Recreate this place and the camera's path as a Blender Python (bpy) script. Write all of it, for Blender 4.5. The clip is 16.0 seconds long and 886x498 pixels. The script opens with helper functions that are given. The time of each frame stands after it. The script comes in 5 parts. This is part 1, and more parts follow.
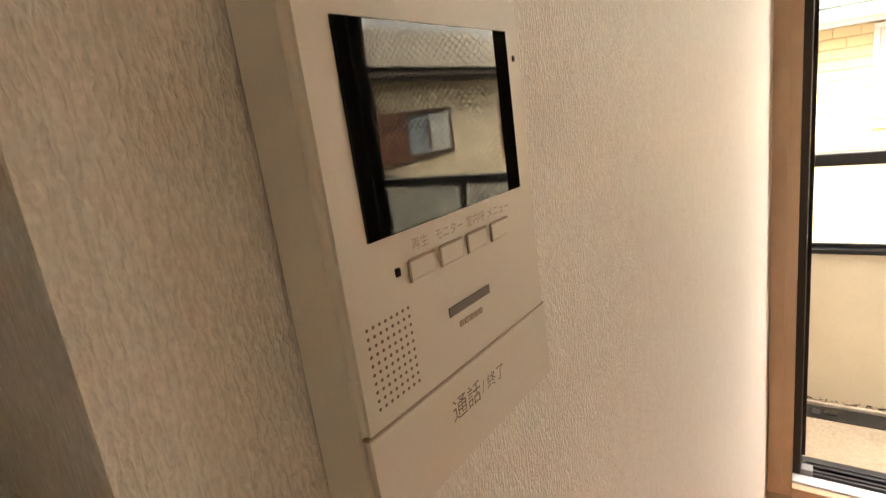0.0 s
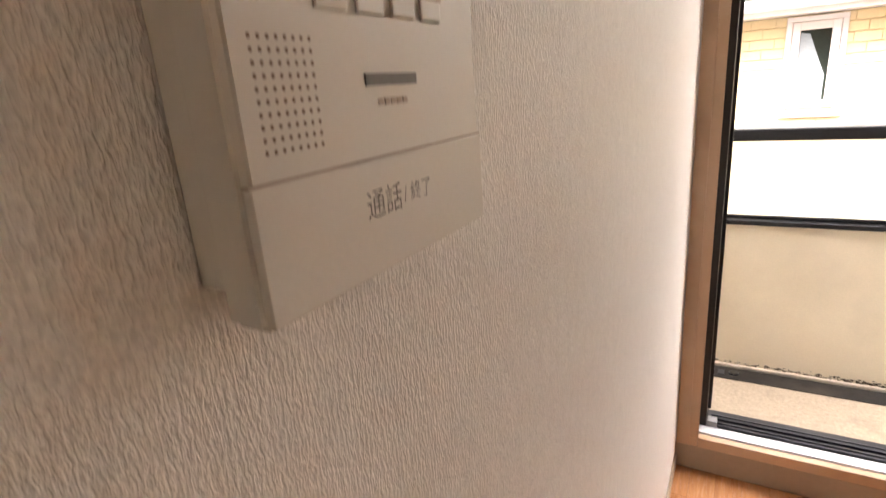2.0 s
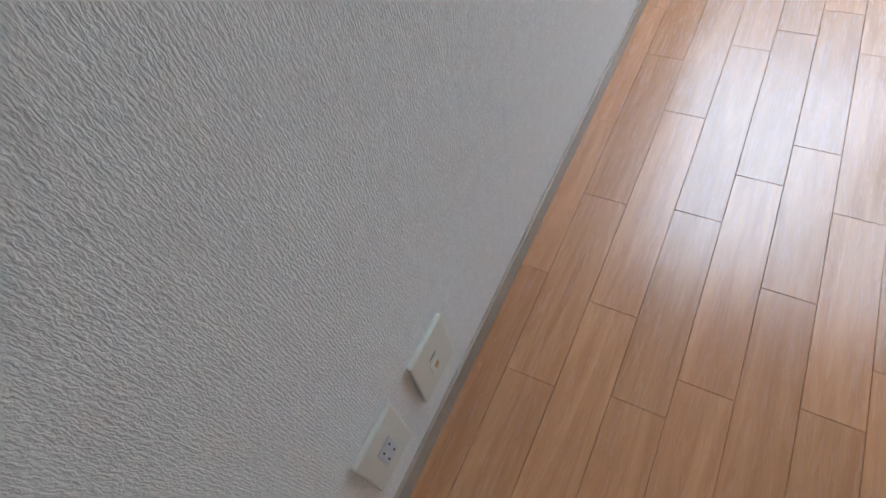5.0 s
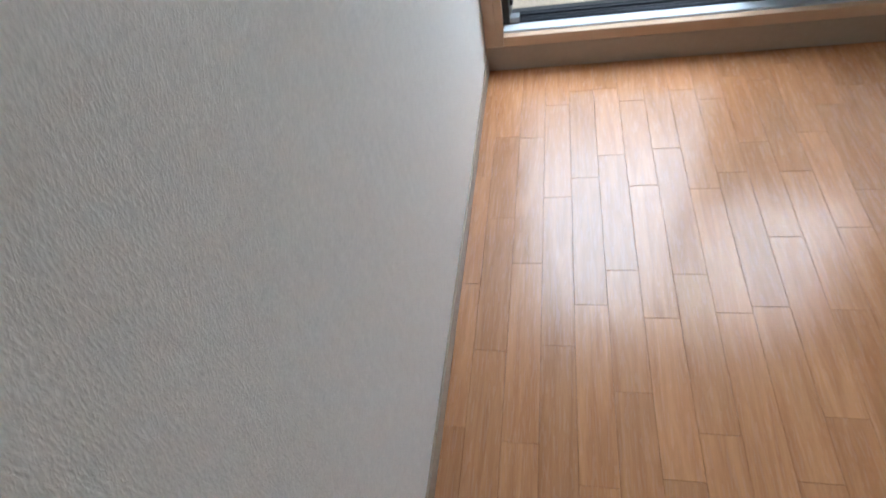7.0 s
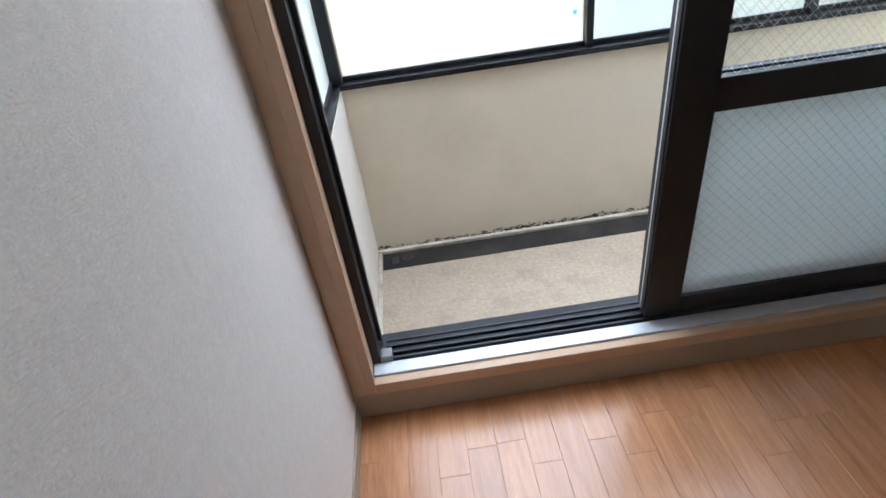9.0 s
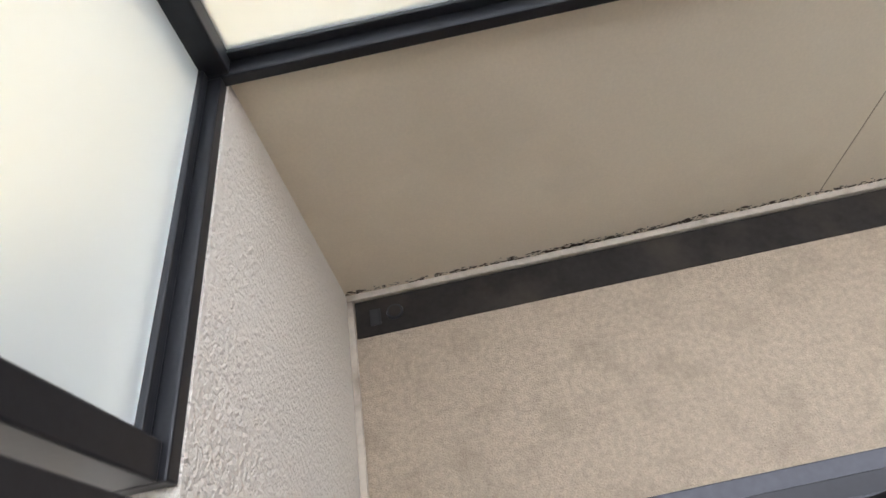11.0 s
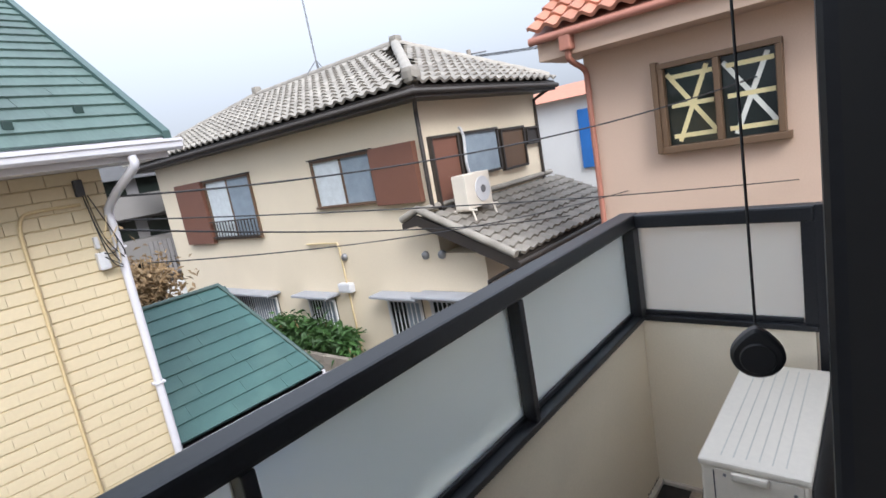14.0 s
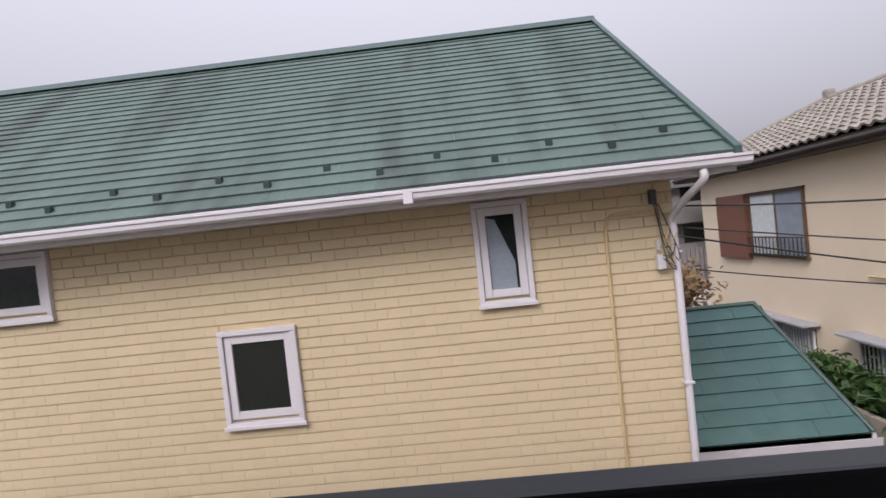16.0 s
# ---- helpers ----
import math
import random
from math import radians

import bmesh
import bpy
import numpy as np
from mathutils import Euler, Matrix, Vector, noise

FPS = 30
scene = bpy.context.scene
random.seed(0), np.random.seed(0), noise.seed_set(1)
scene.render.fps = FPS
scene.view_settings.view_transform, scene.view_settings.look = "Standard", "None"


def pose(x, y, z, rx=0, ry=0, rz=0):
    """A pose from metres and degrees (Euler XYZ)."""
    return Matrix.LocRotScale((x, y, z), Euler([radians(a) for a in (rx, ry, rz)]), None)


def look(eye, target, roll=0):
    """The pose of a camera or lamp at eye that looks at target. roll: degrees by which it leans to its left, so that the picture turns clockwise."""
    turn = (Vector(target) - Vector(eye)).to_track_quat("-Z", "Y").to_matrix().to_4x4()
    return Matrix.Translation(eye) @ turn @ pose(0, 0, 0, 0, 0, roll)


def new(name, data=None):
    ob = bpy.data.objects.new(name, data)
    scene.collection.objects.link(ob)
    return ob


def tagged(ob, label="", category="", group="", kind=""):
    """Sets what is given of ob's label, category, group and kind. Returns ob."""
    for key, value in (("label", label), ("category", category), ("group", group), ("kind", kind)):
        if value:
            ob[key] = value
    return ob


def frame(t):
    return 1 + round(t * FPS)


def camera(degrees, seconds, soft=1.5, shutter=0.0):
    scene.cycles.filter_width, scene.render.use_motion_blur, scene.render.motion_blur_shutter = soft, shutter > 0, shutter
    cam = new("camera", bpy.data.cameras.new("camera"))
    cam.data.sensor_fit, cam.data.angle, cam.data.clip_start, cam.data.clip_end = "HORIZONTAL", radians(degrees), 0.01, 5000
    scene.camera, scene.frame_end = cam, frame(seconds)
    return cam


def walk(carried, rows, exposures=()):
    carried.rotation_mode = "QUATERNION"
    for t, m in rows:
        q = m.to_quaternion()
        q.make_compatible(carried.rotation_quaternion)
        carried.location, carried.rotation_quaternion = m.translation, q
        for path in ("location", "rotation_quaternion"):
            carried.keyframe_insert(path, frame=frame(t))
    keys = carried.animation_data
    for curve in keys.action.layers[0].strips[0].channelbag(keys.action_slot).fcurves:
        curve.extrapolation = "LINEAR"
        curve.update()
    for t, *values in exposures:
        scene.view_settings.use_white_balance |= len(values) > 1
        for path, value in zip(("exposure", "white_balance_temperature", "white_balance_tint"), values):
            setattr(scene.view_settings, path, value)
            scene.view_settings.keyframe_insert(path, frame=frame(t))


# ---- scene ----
cam = camera(79.7, 16.0, shutter=0.2)
PATH = [
    (0, (0.152, -1.875, 1.501), (-1.025, -0.328, 1.032), -7.8),
    (0.5, (0.155, -1.883, 1.502), (-1.017, -0.312, 1.106), -5.3),
    (1, (0.154, -1.884, 1.498), (-0.993, -0.292, 1.114), -4.3),
    (1.5, (0.145, -1.877, 1.485), (-0.926, -0.242, 1.063), -3.8),
    (2, (0.138, -1.861, 1.42), (-0.823, -0.205, 0.843), -4.4),
    (2.5, (0.19, -1.905, 1.348), (-0.72, -0.348, 0.49), -5.4),
    (3, (0.192, -1.833, 1.287), (-0.731, -0.524, 0.09), -8.8),
    (3.5, (0.218, -1.844, 1.073), (-0.722, -0.697, -0.27), -12.6),
    (4.2, (0.207, -1.89, 0.845), (-0.588, -0.897, -0.699), -12.8),
    (6.3, (0.232, -1.892, 0.859), (-0.361, -1.005, -0.833), -17.0),
    (6.5, (0.228, -1.906, 0.924), (-0.317, -0.913, -0.724), -14.3),
    (7, (0.27, -1.844, 1.199), (-0.157, -0.634, -0.335), -15.4),
    (7.5, (0.3, -1.788, 1.336), (0.105, -0.32, -0.009), -12.1),
    (8, (0.354, -1.659, 1.326), (0.286, -0.061, 0.125), -9.4),
    (8.5, (0.327, -1.404, 1.343), (0.339, 0.23, 0.191), -8.4),
    (9, (0.31, -1.068, 1.312), (0.332, 0.571, 0.167), -8.3),
    (9.5, (0.326, -0.762, 1.302), (0.331, 0.791, 0.042), -9.2),
    (9.7, (0.346, -0.622, 1.294), (0.323, 0.9, -0.004), -9.7),
    (12, (0.361, 0.241, 1.21), (0.519, 1.214, -0.53), -18.4),
    (12.5, (0.553, 0.136, 1.297), (1.171, 1.267, -0.232), -14.5),
    (13, (0.61, 0.161, 1.365), (1.789, 1.329, 0.248), -10.5),
    (13.5, (0.634, 0.142, 1.459), (2.07, 1.362, 0.792), -9.7),
    (14, (0.634, 0.119, 1.528), (2.123, 1.404, 1.165), -10.1),
    (14.5, (0.608, 0.097, 1.552), (1.909, 1.598, 1.324), -11.1),
    (15, (0.533, 0.09, 1.588), (1.341, 1.916, 1.475), -10.3),
    (15.5, (0.407, 0.085, 1.57), (0.642, 2.069, 1.534), -8.0),
    (16, (0.374, 0.045, 1.577), (0.277, 2.042, 1.528), -6.2),
]
EXPOSURES = [(0, 3.8, 9000, 14), (0.5, 3.98, 8300, 18), (1.0, 3.95, 7800, 19), (1.5, 3.85, 7700, 20), (2.0, 3.68, 7700, 18), (2.5, 3.55, 8900, 15), (3.0, 3.5, 8900, 13), (3.5, 3.5, 7900, 11), (4.0, 3.42, 5600, 2), (6.5, 3.38, 5250, 0), (7.0, 3.45, 5500, 0), (7.5, 3.3, 5450, -3), (8.0, 3.35, 5350, 0), (8.5, 3.08, 5650, 6), (9.5, 2.86, 5900, 8), (11.9, 2.2, 6800, 14), (12.5, 2.2, 6550, 10), (13.0, 1.78, 6100, 4), (14.0, 1.0, 5950, 10), (15.0, 0.48, 5950, 12), (16.0, 0.28, 6450, 20)]
walk(cam, [(t, look(eye, target, roll)) for t, eye, target, roll in PATH], EXPOSURES)

# ---- world, sun and exposure ----
world = bpy.data.worlds.new("sky")
scene.world = world
world.use_nodes = True
wn, wl = world.node_tree.nodes, world.node_tree.links
sky = wn.new("ShaderNodeTexSky")
sky.sky_type = 'NISHITA'
sky.sun_disc = False
sky.sun_elevation = radians(42)
sky.sun_rotation = radians(200)
sky.dust_density = 4.0
sky.air_density = 1.4
hsv = wn.new("ShaderNodeHueSaturation")
hsv.inputs["Saturation"].default_value = 0.28
wl.new(sky.outputs[0], hsv.inputs["Color"])
flat = wn.new("ShaderNodeMix")
flat.data_type = 'RGBA'
flat.inputs[0].default_value = 0.6
wl.new(hsv.outputs[0], flat.inputs[6])
flat.inputs[7].default_value = (7.2, 7.5, 8.2, 1)
# an overcast sky is brighter towards the zenith
way = wn.new("ShaderNodeTexCoord")
sep = wn.new("ShaderNodeSeparateXYZ")
wl.new(way.outputs["Generated"], sep.inputs[0])
rise_ = wn.new("ShaderNodeMapRange")
rise_.inputs[1].default_value, rise_.inputs[2].default_value = 0.0, 1.0
rise_.inputs[3].default_value, rise_.inputs[4].default_value = 0.54, 2.4
wl.new(sep.outputs[2], rise_.inputs[0])
grad = wn.new("ShaderNodeVectorMath")
grad.operation = 'SCALE'
wl.new(flat.outputs[2], grad.inputs[0])
wl.new(rise_.outputs[0], grad.inputs["Scale"])
wl.new(grad.outputs[0], wn["Background"].inputs["Color"])
wn["Background"].inputs["Strength"].default_value = 0.085
sun_data = bpy.data.lights.new("sun", 'SUN')
sun_data.energy = 1.5
sun_data.angle = radians(25)
sun_data.color = (1.0, 0.95, 0.88)
sun = new("sun", sun_data)
sun.matrix_world = look((-5, -9, 9.5), (0, 0, 0))

# ---- materials ----


def material(name, color, rough=0.6, metal=0.0, var=0.12, scale=3.0, fine=60.0, bump=0.15, dist=0.002, spec=0.5, stretch=(1, 1, 1), rand=0.0, dirt=None, dirt_amount=0.0, dirt_scale=1.5, coat=0.0, fixed=False):
    m = bpy.data.materials.new(name)
    m.use_nodes = True
    n, l = m.node_tree.nodes, m.node_tree.links
    b = n["Principled BSDF"]
    b.inputs["Roughness"].default_value = rough
    b.inputs["Metallic"].default_value = metal
    b.inputs["Specular IOR Level"].default_value = spec
    b.inputs["Coat Weight"].default_value = coat
    tc = n.new("ShaderNodeTexCoord")
    mp = n.new("ShaderNodeMapping")
    mp.inputs["Scale"].default_value = stretch
    if fixed:
        place = n.new("ShaderNodeNewGeometry")
        l.new(place.outputs["Position"], mp.inputs[0])
    else:
        l.new(tc.outputs["Object"], mp.inputs[0])
    big = n.new("ShaderNodeTexNoise")
    big.inputs["Scale"].default_value = scale
    big.inputs["Detail"].default_value = 4
    l.new(mp.outputs[0], big.inputs[0])
    small = n.new("ShaderNodeTexNoise")
    small.inputs["Scale"].default_value = fine
    small.inputs["Detail"].default_value = 3
    l.new(mp.outputs[0], small.inputs[0])
    add = n.new("ShaderNodeMath")
    add.operation = 'ADD'
    l.new(big.outputs[0], add.inputs[0])
    l.new(small.outputs[0], add.inputs[1])
    rng = n.new("ShaderNodeMapRange")
    rng.inputs[1].default_value, rng.inputs[2].default_value = 0.6, 1.4
    rng.inputs[3].default_value, rng.inputs[4].default_value = 1 - var, 1 + var
    l.new(add.outputs[0], rng.inputs[0])
    value = rng.outputs[0]
    if rand:
        info = n.new("ShaderNodeObjectInfo")
        rr = n.new("ShaderNodeMapRange")
        rr.inputs[3].default_value, rr.inputs[4].default_value = 1 - rand, 1 + rand
        l.new(info.outputs["Random"], rr.inputs[0])
        geo = n.new("ShaderNodeNewGeometry")
        ri = n.new("ShaderNodeMapRange")
        ri.inputs[3].default_value, ri.inputs[4].default_value = 1 - rand, 1 + rand
        l.new(geo.outputs["Random Per Island"], ri.inputs[0])
        m1 = n.new("ShaderNodeMath")
        m1.operation = 'MULTIPLY'
        l.new(rr.outputs[0], m1.inputs[0])
        l.new(ri.outputs[0], m1.inputs[1])
        m2 = n.new("ShaderNodeMath")
        m2.operation = 'MULTIPLY'
        l.new(m1.outputs[0], m2.inputs[0])
        l.new(value, m2.inputs[1])
        value = m2.outputs[0]
    mul = n.new("ShaderNodeVectorMath")
    mul.operation = 'SCALE'
    mul.inputs[0].default_value = color
    l.new(value, mul.inputs["Scale"])
    out = mul.outputs[0]
    if dirt:
        dn = n.new("ShaderNodeTexNoise")
        dn.inputs["Scale"].default_value = dirt_scale
        dn.inputs["Detail"].default_value = 6
        l.new(mp.outputs[0], dn.inputs[0])
        dr = n.new("ShaderNodeMapRange")
        dr.inputs[1].default_value, dr.inputs[2].default_value = 0.5, 0.75
        dr.inputs[4].default_value = dirt_amount
        l.new(dn.outputs[0], dr.inputs[0])
        mx = n.new("ShaderNodeMix")
        mx.data_type = 'RGBA'
        l.new(dr.outputs[0], mx.inputs[0])
        l.new(out, mx.inputs[6])
        mx.inputs[7].default_value = (*dirt, 1)
        out = mx.outputs[2]
    l.new(out, b.inputs["Base Color"])
    if bump:
        bp = n.new("ShaderNodeBump")
        bp.inputs["Strength"].default_value = bump
        bp.inputs["Distance"].default_value = dist
        l.new(small.outputs[0], bp.inputs["Height"])
        l.new(bp.outputs[0], b.inputs["Normal"])
    return m


def wallpaper_material():
    """Off-white vinyl wallpaper with an embossed weave of irregular upright strands, relief shade painted in."""
    m = bpy.data.materials.new("woven_wallpaper")
    m.use_nodes = True
    n, l = m.node_tree.nodes, m.node_tree.links
    b = n["Principled BSDF"]
    b.inputs["Roughness"].default_value = 0.55
    b.inputs["Specular IOR Level"].default_value = 0.35
    tc = n.new("ShaderNodeTexCoord")
    heights = []
    for sc, stretch, seed in ((430.0, (1, 1, 0.33), 0), (620.0, (1, 0.6, 0.8), 3), (60.0, (1, 1, 0.5), 7)):
        mp = n.new("ShaderNodeMapping")
        mp.inputs["Scale"].default_value = stretch
        mp.inputs["Location"].default_value = (seed, seed, seed)
        l.new(tc.outputs["Object"], mp.inputs[0])
        t = n.new("ShaderNodeTexNoise")
        t.inputs["Scale"].default_value = sc
        t.inputs["Detail"].default_value = 2
        l.new(mp.outputs[0], t.inputs[0])
        heights.append(t.outputs[0])
    rib = n.new("ShaderNodeTexWave")
    rib.wave_type, rib.bands_direction, rib.wave_profile = 'BANDS', 'Y', 'SIN'
    rib.inputs["Scale"].default_value = 105.0
    rib.inputs["Distortion"].default_value = 8.0
    rib.inputs["Detail"].default_value = 2.0
    rib.inputs["Detail Scale"].default_value = 3.5
    squeeze = n.new("ShaderNodeMapping")
    squeeze.inputs["Scale"].default_value = (1, 1, 0.45)
    l.new(tc.outputs["Object"], squeeze.inputs[0])
    l.new(squeeze.outputs[0], rib.inputs[0])
    blend = n.new("ShaderNodeMix")
    blend.inputs[0].default_value = 0.22
    l.new(heights[0], blend.inputs[2])
    l.new(rib.outputs["Fac"], blend.inputs[3])
    heights[0] = blend.outputs[0]
    a = n.new("ShaderNodeMath")
    a.operation = 'MULTIPLY_ADD'
    l.new(heights[1], a.inputs[0])
    a.inputs[1].default_value = 0.45
    l.new(heights[0], a.inputs[2])
    a2 = n.new("ShaderNodeMath")
    a2.operation = 'MULTIPLY_ADD'
    l.new(heights[2], a2.inputs[0])
    a2.inputs[1].default_value = 0.3
    l.new(a.outputs[0], a2.inputs[2])
    bp = n.new("ShaderNodeBump")
    bp.inputs["Strength"].default_value = 1.0
    bp.inputs["Distance"].default_value = 0.0010
    l.new(a2.outputs[0], bp.inputs["Height"])
    l.new(bp.outputs[0], b.inputs["Normal"])
    # Relief shade put into the colour: hollows of the weave darker, strand tops lighter.
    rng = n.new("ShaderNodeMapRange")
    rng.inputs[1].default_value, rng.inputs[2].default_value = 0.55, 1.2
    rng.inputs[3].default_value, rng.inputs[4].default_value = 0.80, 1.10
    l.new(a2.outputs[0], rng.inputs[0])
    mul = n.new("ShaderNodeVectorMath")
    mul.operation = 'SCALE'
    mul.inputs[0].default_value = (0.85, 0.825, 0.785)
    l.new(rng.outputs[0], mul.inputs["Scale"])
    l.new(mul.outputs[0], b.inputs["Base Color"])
    return m


def wood_material(name, color, dark, grain_axis=(14, 1.0, 14), rough=0.35, rand=0.12, coat=0.0):
    m = bpy.data.materials.new(name)
    m.use_nodes = True
    n, l = m.node_tree.nodes, m.node_tree.links
    b = n["Principled BSDF"]
    b.inputs["Roughness"].default_value = rough
    b.inputs["Coat Weight"].default_value = coat
    b.inputs["Coat Roughness"].default_value = 0.25
    tc = n.new("ShaderNodeTexCoord")
    info = n.new("ShaderNodeObjectInfo")
    sh = n.new("ShaderNodeVectorMath")
    sh.operation = 'MULTIPLY_ADD'
    sh.inputs[1].default_value = (17, 31, 7)
    l.new(info.outputs["Random"], sh.inputs[0])
    l.new(tc.outputs["Object"], sh.inputs[2])
    mp = n.new("ShaderNodeMapping")
    mp.inputs["Scale"].default_value = grain_axis
    l.new(sh.outputs[0], mp.inputs[0])
    g1 = n.new("ShaderNodeTexNoise")
    g1.inputs["Scale"].default_value = 2.2
    g1.inputs["Detail"].default_value = 5
    g1.inputs["Distortion"].default_value = 1.6
    l.new(mp.outputs[0], g1.inputs[0])
    g2 = n.new("ShaderNodeTexNoise")
    g2.inputs["Scale"].default_value = 16.0
    g2.inputs["Detail"].default_value = 3
    l.new(mp.outputs[0], g2.inputs[0])
    ad = n.new("ShaderNodeMath")
    ad.operation = 'MULTIPLY_ADD'
    l.new(g2.outputs[0], ad.inputs[0])
    ad.inputs[1].default_value = 0.5
    l.new(g1.outputs[0], ad.inputs[2])
    rp = n.new("ShaderNodeMapRange")
    rp.inputs[1].default_value, rp.inputs[2].default_value = 0.55, 0.95
    l.new(ad.outputs[0], rp.inputs[0])
    mx = n.new("ShaderNodeMix")
    mx.data_type = 'RGBA'
    l.new(rp.outputs[0], mx.inputs[0])
    mx.inputs[6].default_value, mx.inputs[7].default_value = (*dark, 1), (*color, 1)
    rr = n.new("ShaderNodeMapRange")
    rr.inputs[3].default_value, rr.inputs[4].default_value = 1 - rand, 1 + rand
    l.new(info.outputs["Random"], rr.inputs[0])
    mul = n.new("ShaderNodeVectorMath")
    mul.operation = 'SCALE'
    l.new(mx.outputs[2], mul.inputs[0])
    l.new(rr.outputs[0], mul.inputs["Scale"])
    l.new(mul.outputs[0], b.inputs["Base Color"])
    rg = n.new("ShaderNodeMapRange")
    rg.inputs[3].default_value, rg.inputs[4].default_value = rough + 0.08, rough - 0.05
    l.new(g2.outputs[0], rg.inputs[0])
    l.new(rg.outputs[0], b.inputs["Roughness"])
    bp = n.new("ShaderNodeBump")
    bp.inputs["Strength"].default_value = 0.12
    bp.inputs["Distance"].default_value = 0.001
    l.new(g2.outputs[0], bp.inputs["Height"])
    l.new(bp.outputs[0], b.inputs["Normal"])
    return m


def glass_material(name, color, rough, ior=1.3):
    m = bpy.data.materials.new(name)
    m.use_nodes = True
    b = m.node_tree.nodes["Principled BSDF"]
    b.inputs["Base Color"].default_value = (*color, 1)
    b.inputs["Roughness"].default_value = rough
    b.inputs["Transmission Weight"].default_value = 1.0
    b.inputs["IOR"].default_value = ior
    return m


WALLPAPER = wallpaper_material()
CEILING = material("ceiling_paper", (0.86, 0.85, 0.83), 0.8, fine=200, bump=0.3)
PLANK = wood_material("oak_laminate", (0.60, 0.295, 0.138), (0.46, 0.205, 0.09), rough=0.25, coat=0.4, rand=0.10)
JOINT = material("floor_joint", (0.22, 0.10, 0.05), 0.8)
TRIM = wood_material("beige_wood_trim", (0.58, 0.41, 0.28), (0.50, 0.34, 0.22), (1, 1, 1), 0.4, 0.03)
BASEBOARD = material("baseboard_vinyl", (0.36, 0.29, 0.22), 0.45, var=0.06)
FRAME = material("dark_bronze_aluminium", (0.021, 0.022, 0.026), 0.38, 0.35, var=0.2, fine=90, bump=0.05)
TRACK = material("dark_track", (0.05, 0.052, 0.06), 0.35, 0.6, var=0.2)
SILVER = material("pale_aluminium", (0.62, 0.64, 0.68), 0.4, 0.3, var=0.06)
# Bluish white base colour carries the sky's reflection on the pale strip.
PALE_SEAL = material("pale_seal_sky_tint", (0.72, 0.76, 0.82), 0.4, var=0.04, bump=0.0)
RUBBER = material("black_rubber", (0.012, 0.012, 0.013), 0.5, var=0.15)
CLEAR = glass_material("clear_glass", (0.97, 0.99, 0.98), 0.0, 1.1)
FROST = glass_material("frosted_glass", (0.80, 0.86, 0.875), 0.42)
fn, fk = FROST.node_tree.nodes, FROST.node_tree.links
milk, through_light, back_light, frost_mix = fn.new("ShaderNodeMixShader"), fn.new("ShaderNodeBsdfTranslucent"), fn.new("ShaderNodeBsdfDiffuse"), fn.new("ShaderNodeMixShader")
through_light.inputs[0].default_value = (0.74, 0.79, 0.79, 1)
back_light.inputs[0].default_value = (0.74, 0.78, 0.77, 1)
milk.inputs[0].default_value = 0.5
fk.new(through_light.outputs[0], milk.inputs[1])
fk.new(back_light.outputs[0], milk.inputs[2])
frost_mix.inputs[0].default_value = 0.36
fk.new(fn["Principled BSDF"].outputs[0], frost_mix.inputs[1])
fk.new(milk.outputs[0], frost_mix.inputs[2])
fk.new(frost_mix.outputs[0], fn["Material Output"].inputs[0])
WIRE = material("glass_wire", (0.5, 0.52, 0.52), 0.5, 0.5)
STUCCO_IN = material("cream_wall_panel", (0.85, 0.755, 0.60), 0.75, var=0.05, scale=2, fine=150, bump=0.12, dirt=(0.36, 0.29, 0.2), dirt_amount=0.25, dirt_scale=1.8)
STUCCO_SIDE = material("rough_white_stucco", (0.74, 0.69, 0.61), 0.85, var=0.05, fine=130, bump=1.0, dist=0.008)
BALC_FLOOR = material("beige_vinyl_sheet", (0.47, 0.385, 0.29), 0.85, var=0.26, scale=70, fine=270, bump=1.0, dist=0.005, dirt=(0.24, 0.19, 0.14), dirt_amount=0.35, dirt_scale=11)
GUTTER = material("grey_gutter_coating", (0.03, 0.027, 0.025), 0.9, spec=0.2, var=0.25, scale=8, dirt=(0.09, 0.075, 0.06), dirt_amount=0.5, dirt_scale=6)
COVE = material("pale_sealed_edge", (0.55, 0.49, 0.41), 0.7, var=0.15, scale=12, dirt=(0.2, 0.15, 0.1), dirt_amount=0.8, dirt_scale=9)
MOULD = material("black_mould", (0.08, 0.06, 0.04), 0.9, var=0.4, scale=30)
PLASTIC = material("cream_plastic", (0.72, 0.68, 0.62), 0.42, var=0.02, fine=400, bump=0.03)
PLATE = material("ivory_plate", (0.70, 0.67, 0.58), 0.35, var=0.02, bump=0.0)
SCREEN = material("black_screen_glass", (0.004, 0.004, 0.005), 0.004, var=0.0, bump=0.0, spec=0.55)
INK = material("grey_print", (0.16, 0.14, 0.13), 0.6, bump=0.0)
HOLE = material("dark_hole", (0.03, 0.025, 0.02), 0.8, bump=0.0)
OUTLINE = material("button_outline", (0.42, 0.33, 0.27), 0.6, bump=0.0)
SOCKET = material("grey_socket", (0.6, 0.6, 0.62), 0.4, bump=0.0)
ORANGE = material("amber_insert", (0.5, 0.28, 0.08), 0.4, bump=0.0)
AC_WHITE = material("off_white_steel", (0.73, 0.665, 0.57), 0.45, var=0.05, scale=4)
AC_DARK = material("dark_fin", (0.06, 0.06, 0.065), 0.6)
FOAM = material("beige_pipe_lagging", (0.6, 0.49, 0.36), 0.8, fine=120, bump=0.3)
PLINTH = material("pale_plinth", (0.6, 0.58, 0.52), 0.7, dirt=(0.3, 0.26, 0.2), dirt_amount=0.5)
STICKER = material("blue_sticker", (0.22, 0.62, 0.66), 0.5, bump=0.0)
lit = STICKER.node_tree.nodes.new("ShaderNodeBsdfTranslucent")
